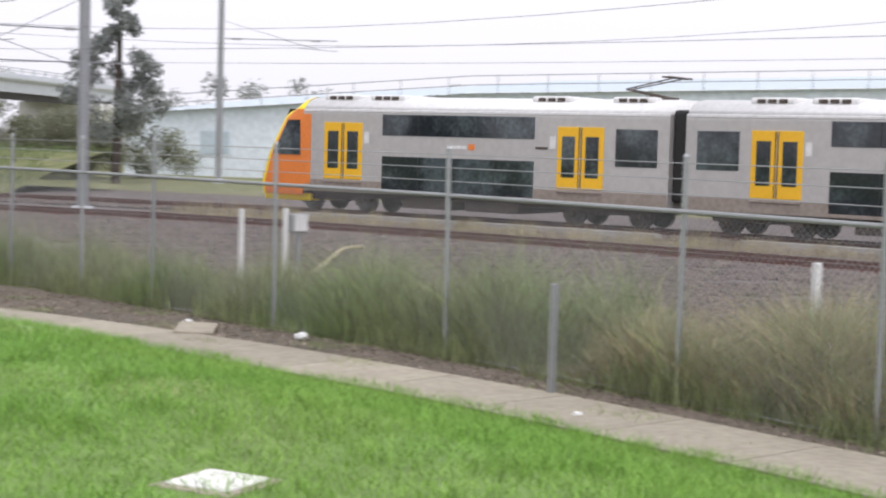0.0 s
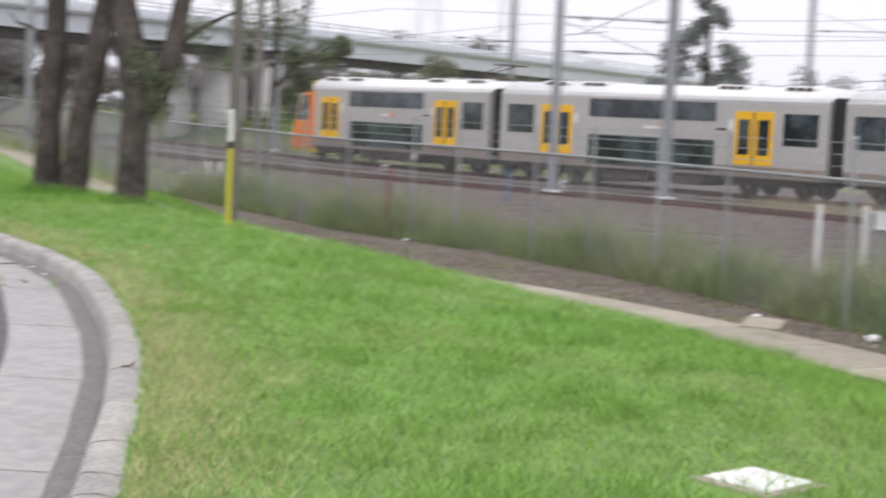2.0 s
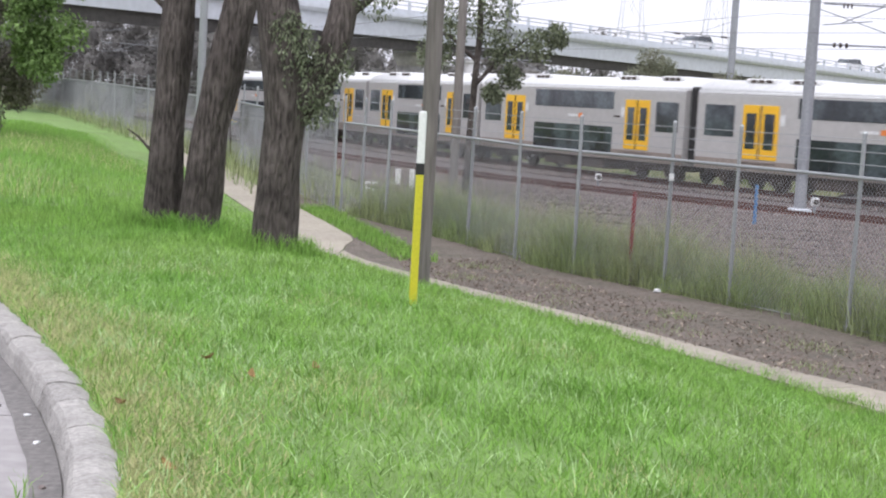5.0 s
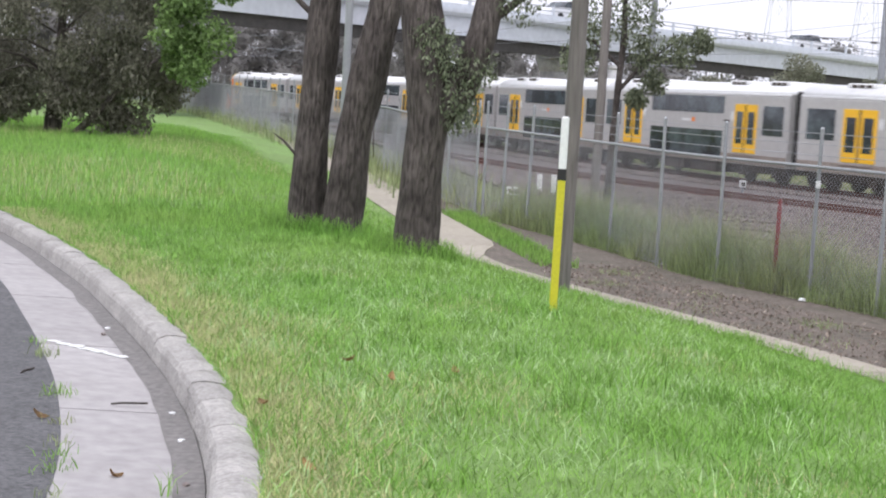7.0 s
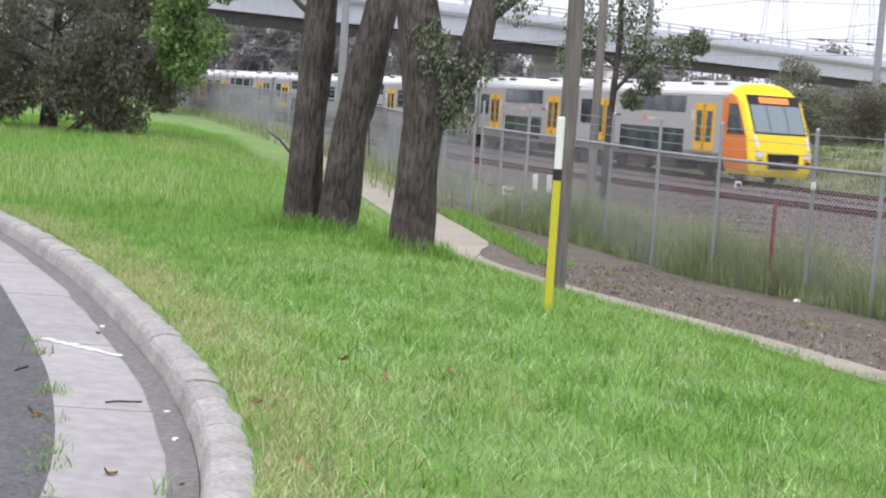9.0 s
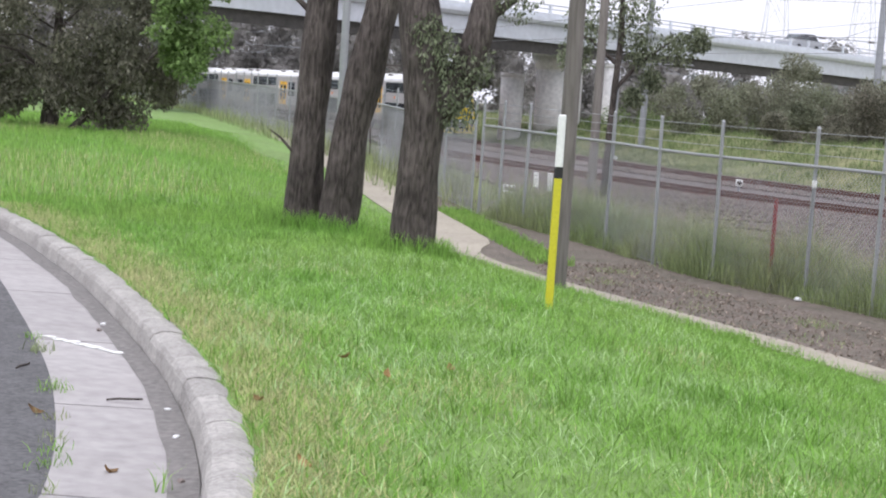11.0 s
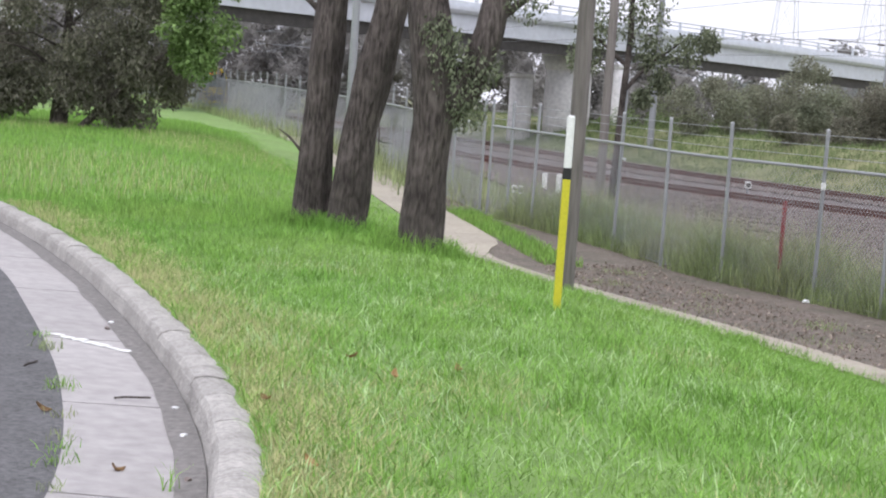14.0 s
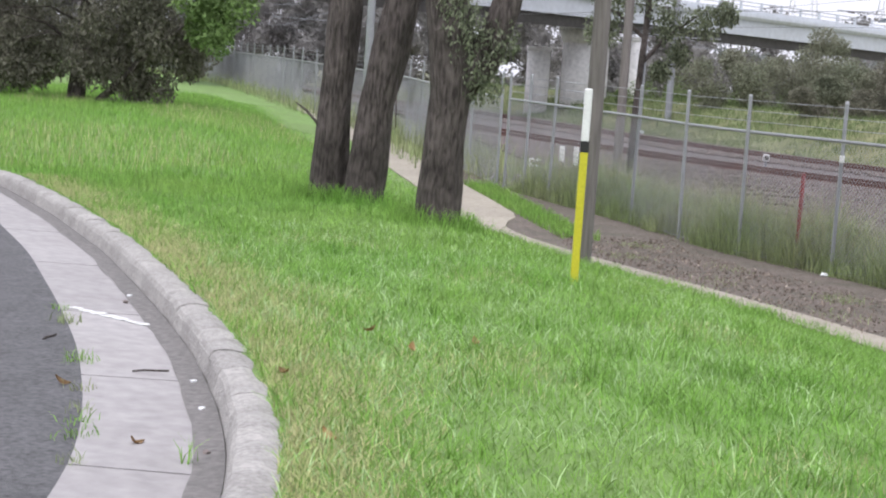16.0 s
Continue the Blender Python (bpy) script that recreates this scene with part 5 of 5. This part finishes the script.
fa, fb = FENCE.near(9.8, -12), FENCE.length - 0.2
blades("weeds", band(FENCE, fa, fb, -0.15, 1.9, 120000, rng1), 0.42, 0.008, M_WEED, "grey-green weeds behind the fence", "weeds", rng1, 0.9)
blades("weeds", band(FENCE, fa, fb, 0.1, 1.7, 46000, rng1), 0.66, 0.005, M_WEED, "taller tufts of weeds behind the fence", "weeds", rng1, 0.8)
blades("weeds", band(FENCE, fa, FENCE.near(9.2, 5), 0.0, 2.1, 44000, rng1), 0.78, 0.011, M_DRYBLADE, "dry straw-coloured tall grass behind the fence", "weeds", rng1, 1.3)
blades("weeds", band(FENCE, fa, FENCE.near(8.3, 10.5), 0.0, 1.9, 26000, rng1), 0.8, 0.012, M_WEED, "rank leafy weeds leaning on the fence", "weeds", rng1, 1.2)
blades("weeds", band(FENCE, fa, fb, 0.2, 2.6, 22000, rng1), 0.55, 0.006, M_DRYBLADE, "dry stalks among the weeds", "weeds", rng1, 0.9)
blades("weeds", scatter(26000, -1.5, 3.2, 24.2, 33, rng1, lambda x, y: (x > np.interp(y, EY, EX) + 1.0) & (x < np.interp(y, [24, 33], [2.2, 0.6]))), 0.14, 0.012, M_BLADE, "bright green grass patch beside the path", "grass", rng1, 0.8)
blades("weeds", band(NEARSIDE, NEARSIDE.near(40, -5), NEARSIDE.near(24, 45), -4.6, -1.4, 13000, rng1), 0.4, 0.016, M_DRYBLADE, "dry grass between the two tracks", "weeds", rng1, 0.6)
blades("weeds", band(FENCE_FAR, 0, FENCE_FAR.length - 5, -1.2, 1.8, 12000, rng1), 0.5, 0.02, M_WEED, "weeds along the far fence", "weeds", rng1, 0.5)
bank_pts = band(NEARSIDE, NEARSIDE.near(16, 57), NEARSIDE.near(-13, 136), 4.2, 13.0, 46000, rng1)
bank_pts[:, 2] = [bank_z(x, y) for x, y in bank_pts[:, :2]]
blades("weeds", bank_pts, 0.34, 0.022, M_BANK, "green grass on the bank beyond the railway", "weeds", rng1, 0.9)



vs = band(EDGE, EDGE.near(8.2, -5), EDGE.near(0.6, 24), 0.5, 2.4, 26000, rng1)
vs = vs[np.sin(vs[:, 0] * 3.1 + vs[:, 1] * 1.3) * np.sin(vs[:, 1] * 2.3 - vs[:, 0]) + rng1.normal(size=len(vs)) * 0.25 > 0.62]
blades("weeds", vs, 0.07, 0.007, M_WEED, "small weeds sprouting on the soil verge", "weeds", rng1, 1.3)


# ---- small things on the ground ----
def pebble(name, x, y, z, size, material, label, category, group="", flat=0.5, seed=0):
    rng = random.Random(seed)
    bm = bmesh.new()
    bmesh.ops.create_icosphere(bm, subdivisions=1, radius=size)
    for v in bm.verts:
        v.co *= rng.uniform(0.7, 1.2)
        v.co.z = v.co.z * flat + size * flat * 0.8
    ob = part(name, bm, material)
    ob.matrix_basis = Matrix.Translation((x, y, z)) @ Matrix.Rotation(rng.random() * 6, 4, "Z")
    return tagged(ob, label, category, group)


def dry_leaf(x, y, z, size, seed):
    rng = random.Random(seed)
    bm = bmesh.new()
    n = 5
    top = []
    for k in range(n + 1):
        f = k / n
        w = math.sin(math.pi * f) * size * 0.24 + 0.002
        c = (f - 0.5) * size
        lift = 0.25 * size * (2 * f - 1) ** 2
        top.append((bm.verts.new((c, -w, lift + 0.1 * size)), bm.verts.new((c, 0, lift)), bm.verts.new((c, w, lift + 0.1 * size))))
    for a, b in zip(top[:-1], top[1:]):
        bm.faces.new((a[0], b[0], b[1], a[1]))
        bm.faces.new((a[1], b[1], b[2], a[2]))
    r = bmesh.ops.solidify(bm, geom=bm.faces[:], thickness=0.002)
    ob = part("fallen_leaf", bm, M_DRYLEAF)
    ob.matrix_basis = pose(x, y, z, rng.uniform(-30, 30), rng.uniform(-30, 30), rng.uniform(0, 360))
    tagged(ob, "curled dry brown fallen leaf", "leaf", "fallen leaves")


M_DRYLEAF = mat("dry_leaf", (0.42, 0.27, 0.13), 0.8, vary=0.3, scale=8, rand=0.3)
M_LITTER = mat("white_plastic", (0.78, 0.78, 0.78), 0.5, vary=0.08, scale=8)
M_STONE = mat("stone_chip", (0.165, 0.138, 0.127), 0.95, vary=0.3, scale=5, island=0.5, second=(0.11, 0.085, 0.076))
for k, (x, y, z) in enumerate(((-0.48, 8.89, 0.05), (-0.22, 8.4, 0.05), (-1.92, 7.67, -0.11), (-0.81, 7.61, 0.03), (-0.48, 6.34, 0.03), (0.13, 8.72, 0.05), (-0.48, 1.0, 0.05), (-1.33, 6.64, -0.13))):
    dry_leaf(x, y, z, 0.085, k)
for k, (x, y) in enumerate(((-2.23, 10.69), (-2.2, 10.44), (-1.17, 7.4), (-1.01, 6.57), (-1.32, 8.01), (-1.2, 8.3), (-1.6, 9.3))):
    pebble("pebble", x, y, -0.14, 0.022, M_STONE if k % 2 else M_LITTER, "small stone lying in the gutter", "stone", "gutter stones", 0.6, k)
for k, (x, y, a) in enumerate(((-1.57, 8.13, 20), (-2.3, 8.9, 80))):
    bm = bmesh.new()
    run(bm, [(-0.09, 0, 0.008), (-0.03, 0.008, 0.012), (0.04, -0.006, 0.012), (0.1, 0.01, 0.008)], 0.006, 6)
    ob = part("twig", bm, M_BARK)
    ob.matrix_basis = pose(x, y, -0.125, 0, 0, a)
    tagged(ob, "thin dark fallen twig in the gutter", "twig")
for k in range(7):
    rp = random.Random(k + 50)
    bm = bmesh.new()
    w = rp.uniform(0.03, 0.07)
    ring = [bm.verts.new((math.cos(a * 0.7) * rp.uniform(0.04, 0.085), math.sin(a * 0.7) * rp.uniform(0.4, 1.0) * w, 0)) for a in range(9)]
    bm.faces.new(ring)
    ob = part("paint_mark", bm, M_WHITE)
    f = k / 6
    ob.matrix_basis = pose(-2.42 + 0.5 * f, 9.98 - 0.3 * f + rp.uniform(-0.03, 0.03), -0.119 - 0.017 * f, 0, 0, -30 + rp.uniform(-15, 15))
    tagged(ob, "worn flake of white paint on the gutter", "paint mark", kind="structure")


def tuft(x, y, z, n, h, seed, material=None, spread=0.06):
    rng = np.random.default_rng(seed)
    p = np.stack([x + rng.normal(size=n) * spread, y + rng.normal(size=n) * spread, np.full(n, z)], 1)
    blades("grass_tuft", p, h, 0.006, material or M_BLADE, "grass tuft growing from a gutter joint", "grass", rng, 1.0)


for k, (x, y) in enumerate(((-2.25, 9.36), (-1.99, 8.17), (-1.84, 7.52), (-1.7, 6.9), (-1.55, 6.26), (-2.5, 9.9), (-1.75, 7.2), (-1.62, 6.55))):
    p = KERB.off(KERB.near(x, y), 0.82)
    tuft(p[0], p[1], -0.13, 46 if k < 2 else 24, 0.07 if k < 2 else 0.05, 40 + k, M_BLADE if k % 2 else M_WEED, 0.05)
tuft(-1.06, 6.4, -0.14, 14, 0.1, 49, M_BLADE, 0.015)
rng2 = np.random.default_rng(77)
s_k = rng2.uniform(KERB.near(-5.2, 18.3), KERB.near(-1.3, -3), 30000)
pk = np.array([KERB.off(s, -abs(rng2.normal()) * 0.3 - 0.05) for s in s_k])
blades("dry_grass", np.stack([pk[:, 0], pk[:, 1], gz(pk[:, 0], pk[:, 1])], 1), 0.05, 0.007, M_STRAW, "worn straw-coloured grass along the kerb", "grass", rng2, 1.8, 3)
pp = scatter(90000, -2.5, 3.5, 0, 15, rng2, lambda x, y: on_lawn(x, y) & (np.sin(x * 2.3 + 1) * np.sin(y * 1.7) + 1.6 * np.exp(-(x - kx(y)) / 0.8) + rng2.normal(size=len(x)) * 0.35 > 0.98))
blades("dry_grass", pp, 0.05, 0.006, M_STRAW, "pale dry patches in the lawn", "grass", rng2, 1.2, 3)

# access cover in the lawn
ob = thing("access_cover", "pale square concrete access cover set in the lawn", "cover", Matrix.Translation((2.2, -1.6, g(2.2, -1.6) - 0.025)) @ Matrix.Rotation(0.5, 4, "Z"))
bm = bmesh.new()
box(bm, -0.22, 0.22, -0.22, 0.22, -0.06, 0.035, 0.015)
part("frame", bm, M_PATH, ob)
bm = bmesh.new()
box(bm, -0.17, 0.17, -0.17, 0.17, -0.02, 0.045, 0.012)
part("lid", bm, M_PIER, ob, "pale worn concrete lid")

# broken slab, litter
bm = bmesh.new()
box(bm, -0.36, 0.36, -0.24, 0.24, 0, 0.045, 0.012)
ob = part("loose_slab", bm, M_PATH)
ob.matrix_basis = pose(7.35, 10.1, g(7.35, 10.1) + 0.03, 2, -3, 60)
tagged(ob, "pale loose concrete slab beside the path", "slab")


def litter_bag(x, y, s, seed):
    rng = random.Random(seed)
    bm = bmesh.new()
    bmesh.ops.create_icosphere(bm, subdivisions=3, radius=s)
    for v in bm.verts:
        n = noise.noise(v.co * (3.2 / s) + Vector((seed, 0, 0)))
        v.co *= 0.8 + 0.5 * n
        v.co.z = max(v.co.z, -s * 0.3) * 0.7 + s * 0.2
    ob = part("plastic_bag", bm, M_LITTER, None, "", True)
    ob.matrix_basis = Matrix.Translation((x, y, g(x, y) + 0.02))
    tagged(ob, "crumpled white plastic bag lying on the verge", "litter", "litter")


litter_bag(8.23, 8.95, 0.1, 1)
litter_bag(7.6, 10.9, 0.07, 2)
litter_bag(5.0, 21.55, 0.06, 3)
litter_bag(8.0, 3.2, 0.05, 4)

# leaf litter and stones on the verge
rng3 = np.random.default_rng(9)
sv = rng3.uniform(EDGE.near(8.2, -5), EDGE.near(0.6, 24.5), 16000)
pv = np.array([EDGE.off(s, n + float(np.interp(EDGE.at(s)[1], [8, 13, 15, 22, 24], [1.1, 0.7, 0.3, 0.3, 0.9]))) for s, n in zip(sv, rng3.uniform(0.0, 2.0, len(sv)))])
v, f = leaf_cloud(np.stack([pv[:, 0], pv[:, 1], gz(pv[:, 0], pv[:, 1]) + 0.03], 1), np.full(len(pv), 0.02), 16000, 0.034, rng3, 0.0, 0.3)
ob = raw("leaf_litter", v, f, mat("leaf_litter", (0.22, 0.175, 0.14), 0.9, vary=0.3, scale=2, island=0.5, second=(0.15, 0.12, 0.10)))
tagged(ob, "brown leaf litter and bark scattered under the fence", "leaf litter", kind="stuff")
pv2 = pv[rng3.integers(0, len(pv), 2600)]
v, f = leaf_cloud(np.stack([pv2[:, 0], pv2[:, 1], gz(pv2[:, 0], pv2[:, 1]) + 0.035], 1), np.full(len(pv2), 0.02), 2600, 0.05, rng3, 0.0, 0.2)
ob = raw("bark_strips", v, f, mat("bark_strip", (0.33, 0.28, 0.23), 0.9, vary=0.3, scale=2, island=0.5, second=(0.2, 0.16, 0.13)))
tagged(ob, "pale shed bark strips lying on the soil", "bark litter", kind="stuff")


def stones(name, pts, size, rng, label):
    n = len(pts)
    base = np.array([(1, 0, 0), (-1, 0, 0), (0, 1, 0), (0, -1, 0), (0, 0, 1), (0, 0, -1)], float)
    tri = np.array([(0, 2, 4), (2, 1, 4), (1, 3, 4), (3, 0, 4), (2, 0, 5), (1, 2, 5), (3, 1, 5), (0, 3, 5)])
    r = rng.uniform(0.55, 1.3, (n, 6, 1)) * size
    an = rng.random(n) * 6.28
    c, s = np.cos(an), np.sin(an)
    b = base[None] * r
    x = b[..., 0] * c[:, None] - b[..., 1] * s[:, None]
    y = b[..., 0] * s[:, None] + b[..., 1] * c[:, None]
    v = np.stack([x, y, b[..., 2] * 0.8], 2) + pts[:, None]
    f = (tri[None] + (np.arange(n) * 6)[:, None, None]).reshape(-1, 3)
    return tagged(raw(name, v.reshape(-1, 3), f, M_STONE), label, "ballast", kind="stuff")


pb = band(NEARSIDE, NEARSIDE.near(36, 12), NEARSIDE.near(8.8, 72.5), -21, -3.9, 110000, rng3)
pb = pb[pb[:, 0] > np.interp(pb[:, 1], EY, EX) + 4.2]
pb[:, 2] += 0.06
stones("ballast_stones", pb, 0.06, rng3, "loose grey-brown ballast stones round the near track")
pb = band(NEARSIDE, NEARSIDE.near(36, 12), NEARSIDE.near(-5, 119), -1.6, 4.2, 34000, rng3)
pb[:, 2] += 0.08
stones("ballast_stones", pb, 0.08, rng3, "loose ballast stones round the far track")

# trackside things
trough = thing("cable_trough", "pale concrete cable trough beside the far track", "cable trough", kind="structure")
for a, b in ((126.0, 119.5), (119.0, 112.0), (109.0, 104.0), (102.0, 99.0)):
    bm = bmesh.new()
    prev = None
    for q in np.linspace(b, a, 8):
        ring = []
        for n, z in ((-1.55, -0.25), (-1.55, 0.02), (-1.15, 0.02), (-1.15, -0.25)):
            p = NEARSIDE.off(q, n)
            ring.append(bm.verts.new((p[0], p[1], RAIL_Z + z)))
        if prev:
            for j in range(4):
                bm.faces.new((prev[j], prev[(j + 1) % 4], ring[(j + 1) % 4], ring[j]))
        else:
            bm.faces.new(ring)
        prev = ring
    bm.faces.new(prev[::-1])
    bmesh.ops.recalc_face_normals(bm, faces=bm.faces)
    part("trough_section", bm, M_KERB, trough)
bm = bmesh.new()
ob = thing("junction_box", "grey steel trackside junction box on a white post", "junction box", Matrix.Translation((13.36, 19.1, 0.0)))
box(bm, -0.02, 0.3, -0.12, 0.12, -0.25, 0.1, 0.02)
part("case", bm, M_GALV, ob)
bm = bmesh.new()
box(bm, 0.0, 0.28, -0.14, -0.118, -0.23, 0.08, 0.006)
part("door", bm, M_SIGN, ob)
bm = bmesh.new()
tube(bm, (0.14, 0, -1.3), (0.14, 0, -0.24), 0.05, seg=10)
part("stand", bm, M_GALV, ob)
bm = bmesh.new()
run(bm, [(14.1, 19.8, -1.2), (16.0, 22.3, -1.06), (17.2, 23.9, -0.98), (17.9, 24.7, -1.0), (19.0, 26.1, -1.1)], 0.05, 8)
tagged(part("cable_duct", bm, mat("straw_pipe", (0.5, 0.43, 0.28), 0.7)), "bent pale yellow cable pipe on the ballast", "pipe")
for x, y, h in ((2.72, 44.98, 0.55), (3.12, 44.98, 0.55), (1.75, 41.96, 0.3), (1.94, 41.96, 0.3)):
    simple_post("white_post", x, y, g(x, y) - 0.1, -0.9 + h, 0.07, M_WHITE, "short white painted stub post behind the fence", "post", True, group="white trackside posts")


def signal(x, y, z, h, label, lit=False):
    ob = thing("trackside_signal", label, "signal", Matrix.Translation((x, y, z)))
    bm = bmesh.new()
    tube(bm, (0, 0, 0), (0, 0, h), 0.05, seg=8)
    part("stem", bm, M_MAST, ob)
    bm = bmesh.new()
    box(bm, -0.12, 0.12, -0.08, 0.08, h - 0.1, h + 0.16, 0.03)
    part("head", bm, M_SIGN if not lit else M_BLACK, ob)
    bm = bmesh.new()
    tube(bm, (0, -0.08, h + 0.03), (0, -0.12, h + 0.03), 0.08, seg=12)
    part("lamp", bm, glow("red_lamp", (1.0, 0.02, 0.02), 3.0) if lit else M_UNDER, ob, "red signal lamp" if lit else "")


signal(11.0, 58.3, -1.4, 0.55, "low white trackside shunting signal")
signal(15.6, 47.0, -1.4, 0.6, "low white trackside signal beside the mast")
signal(-17.3, 105.0, -0.4, 2.2, "distant railway signal showing red", True)

bm = bmesh.new()
box(bm, -0.035, 0.035, -0.01, 0.01, -0.05, 0.05, 0.008)
ob = part("fence_tag", bm, M_SIGN)
ob.matrix_basis = Matrix.Translation((5.13, 21.71, g(5.15, 21.8) + 1.62))
tagged(ob, "small white tag fixed on a fence post", "tag")


# ---- pylons far off ----
def pylon(x, y, z0, h, w, label):
    ob = thing("power_pylon", label, "pylon", Matrix.Translation((x, y, z0)), group="power pylons")
    bm = bmesh.new()
    lev = [0, 0.25, 0.45, 0.62, 0.78, 0.9, 1.0]
    wid = [w * (1 - 0.88 * f) for f in lev]
    cor = ((1, 1), (1, -1), (-1, -1), (-1, 1))
    for (f0, w0), (f1, w1) in zip(zip(lev[:-1], wid[:-1]), zip(lev[1:], wid[1:])):
        for k in range(4):
            a, b = cor[k], cor[(k + 1) % 4]
            A0, B0 = (a[0] * w0, a[1] * w0, f0 * h), (b[0] * w0, b[1] * w0, f0 * h)
            A1, B1 = (a[0] * w1, a[1] * w1, f1 * h), (b[0] * w1, b[1] * w1, f1 * h)
            tube(bm, A0, A1, 0.08, seg=4)
            tube(bm, A0, B1, 0.04, seg=4)
            tube(bm, B0, A1, 0.04, seg=4)
    part("tower", bm, M_PYLON, ob)
    for f, l in ((0.66, 5.5), (0.8, 4.5), (0.93, 3.5)):
        b = bmesh.new()
        tube(b, (-l, 0, f * h), (l, 0, f * h), 0.07, seg=4)
        tube(b, (-l, 0, f * h), (0, 0, (f + 0.05) * h), 0.05, seg=4)
        tube(b, (l, 0, f * h), (0, 0, (f + 0.05) * h), 0.05, seg=4)
        part("cross_arm", b, M_PYLON, ob)


pylon(63, 310, 0, 42, 3.6, "far lattice power pylon beyond the bridge")
pylon(82, 318, 0, 42, 3.6, "far lattice power pylon beyond the bridge")


# ---- cars on the bridge ----
def make_car(paint, label):
    ob = thing("car", label, "car", group="cars on the bridge")
    bm = bmesh.new()
    prism(bm, [(-2.1, 0.35), (2.1, 0.35), (2.15, 0.75), (1.9, 0.9), (1.1, 0.98), (-1.9, 0.98), (-2.12, 0.85)], -0.85, 0.85)
    part("body", bm, paint, ob)
    bm = bmesh.new()
    prism(bm, [(-1.75, 0.97), (1.1, 0.97), (0.4, 1.42), (-1.2, 1.45)], -0.74, 0.74)
    part("cabin", bm, M_GLASS, ob)
    bm = bmesh.new()
    prism(bm, [(-1.25, 1.43), (0.42, 1.41), (0.3, 1.48), (-1.1, 1.5)], -0.72, 0.72)
    part("roof", bm, paint, ob)
    for x in (-1.3, 1.3):
        for s in (-1, 1):
            bm = bmesh.new()
            tube(bm, (x, s * 0.68, 0.32), (x, s * 0.86, 0.32), 0.32, seg=14)
            part("wheel", bm, M_BLACK, ob)
    return ob


def bridge_pose(s):
    a, d, nrm, dz = BRIDGE
    p = a + d * s + nrm * 1.6
    return pose(p.x, p.y, dz(s) + 2.0, 0, 0, math.degrees(math.atan2(d.y, d.x)) + 180)


M_CARGREY = mat("car_grey", (0.38, 0.39, 0.41), 0.3, vary=0.05)
BRIDGE_CARS = [(make_car(M_CAR, "white car crossing the bridge"), 5.5, 101.5), (make_car(M_CAR, "white hatchback crossing the bridge"), 5.5, 131.0),
               (make_car(M_CAR, "pale car crossing the bridge"), 14.0, 150.0), (make_car(M_CARGREY, "silver-grey car crossing the bridge"), 11.5, 95.0)]


# ---- movement ----
def motions():
    tips = [(0.0, 129.1), (0.5, 138.3), (1.0, 146.8), (1.5, 154.6), (2.0, 162.4), (2.5, 170.8), (3.0, 179.3), (4.0, 196.0), (5.0, 213.2), (5.5, 221.6), (6.0, 230.2), (6.5, 238.8),
            (7.0, 248.3), (7.5, 257.8), (8.0, 266.4), (8.5, 275.3), (9.0, 283.6), (10.0, 304.5), (11.5, 337.4), (12.5, 361.4), (13.5, 382.0), (14.5, 396.0), (16.0, 420.0)]
    tt = [a for a, _ in tips]
    vv = [b for _, b in tips]
    for k, car in enumerate(TRAIN):
        walk(car, [(t, car_pose(float(np.interp(t, tt, vv)), k)) for t in np.arange(0, 16.01, 0.5)])
    for car, t0, px0 in BRIDGE_CARS:
        walk(car, [(t, bridge_pose(min(max(px0 - 18.0 * (t - t0), 3.0), 154.0))) for t in np.arange(0, 16.01, 1.0)])


motions()
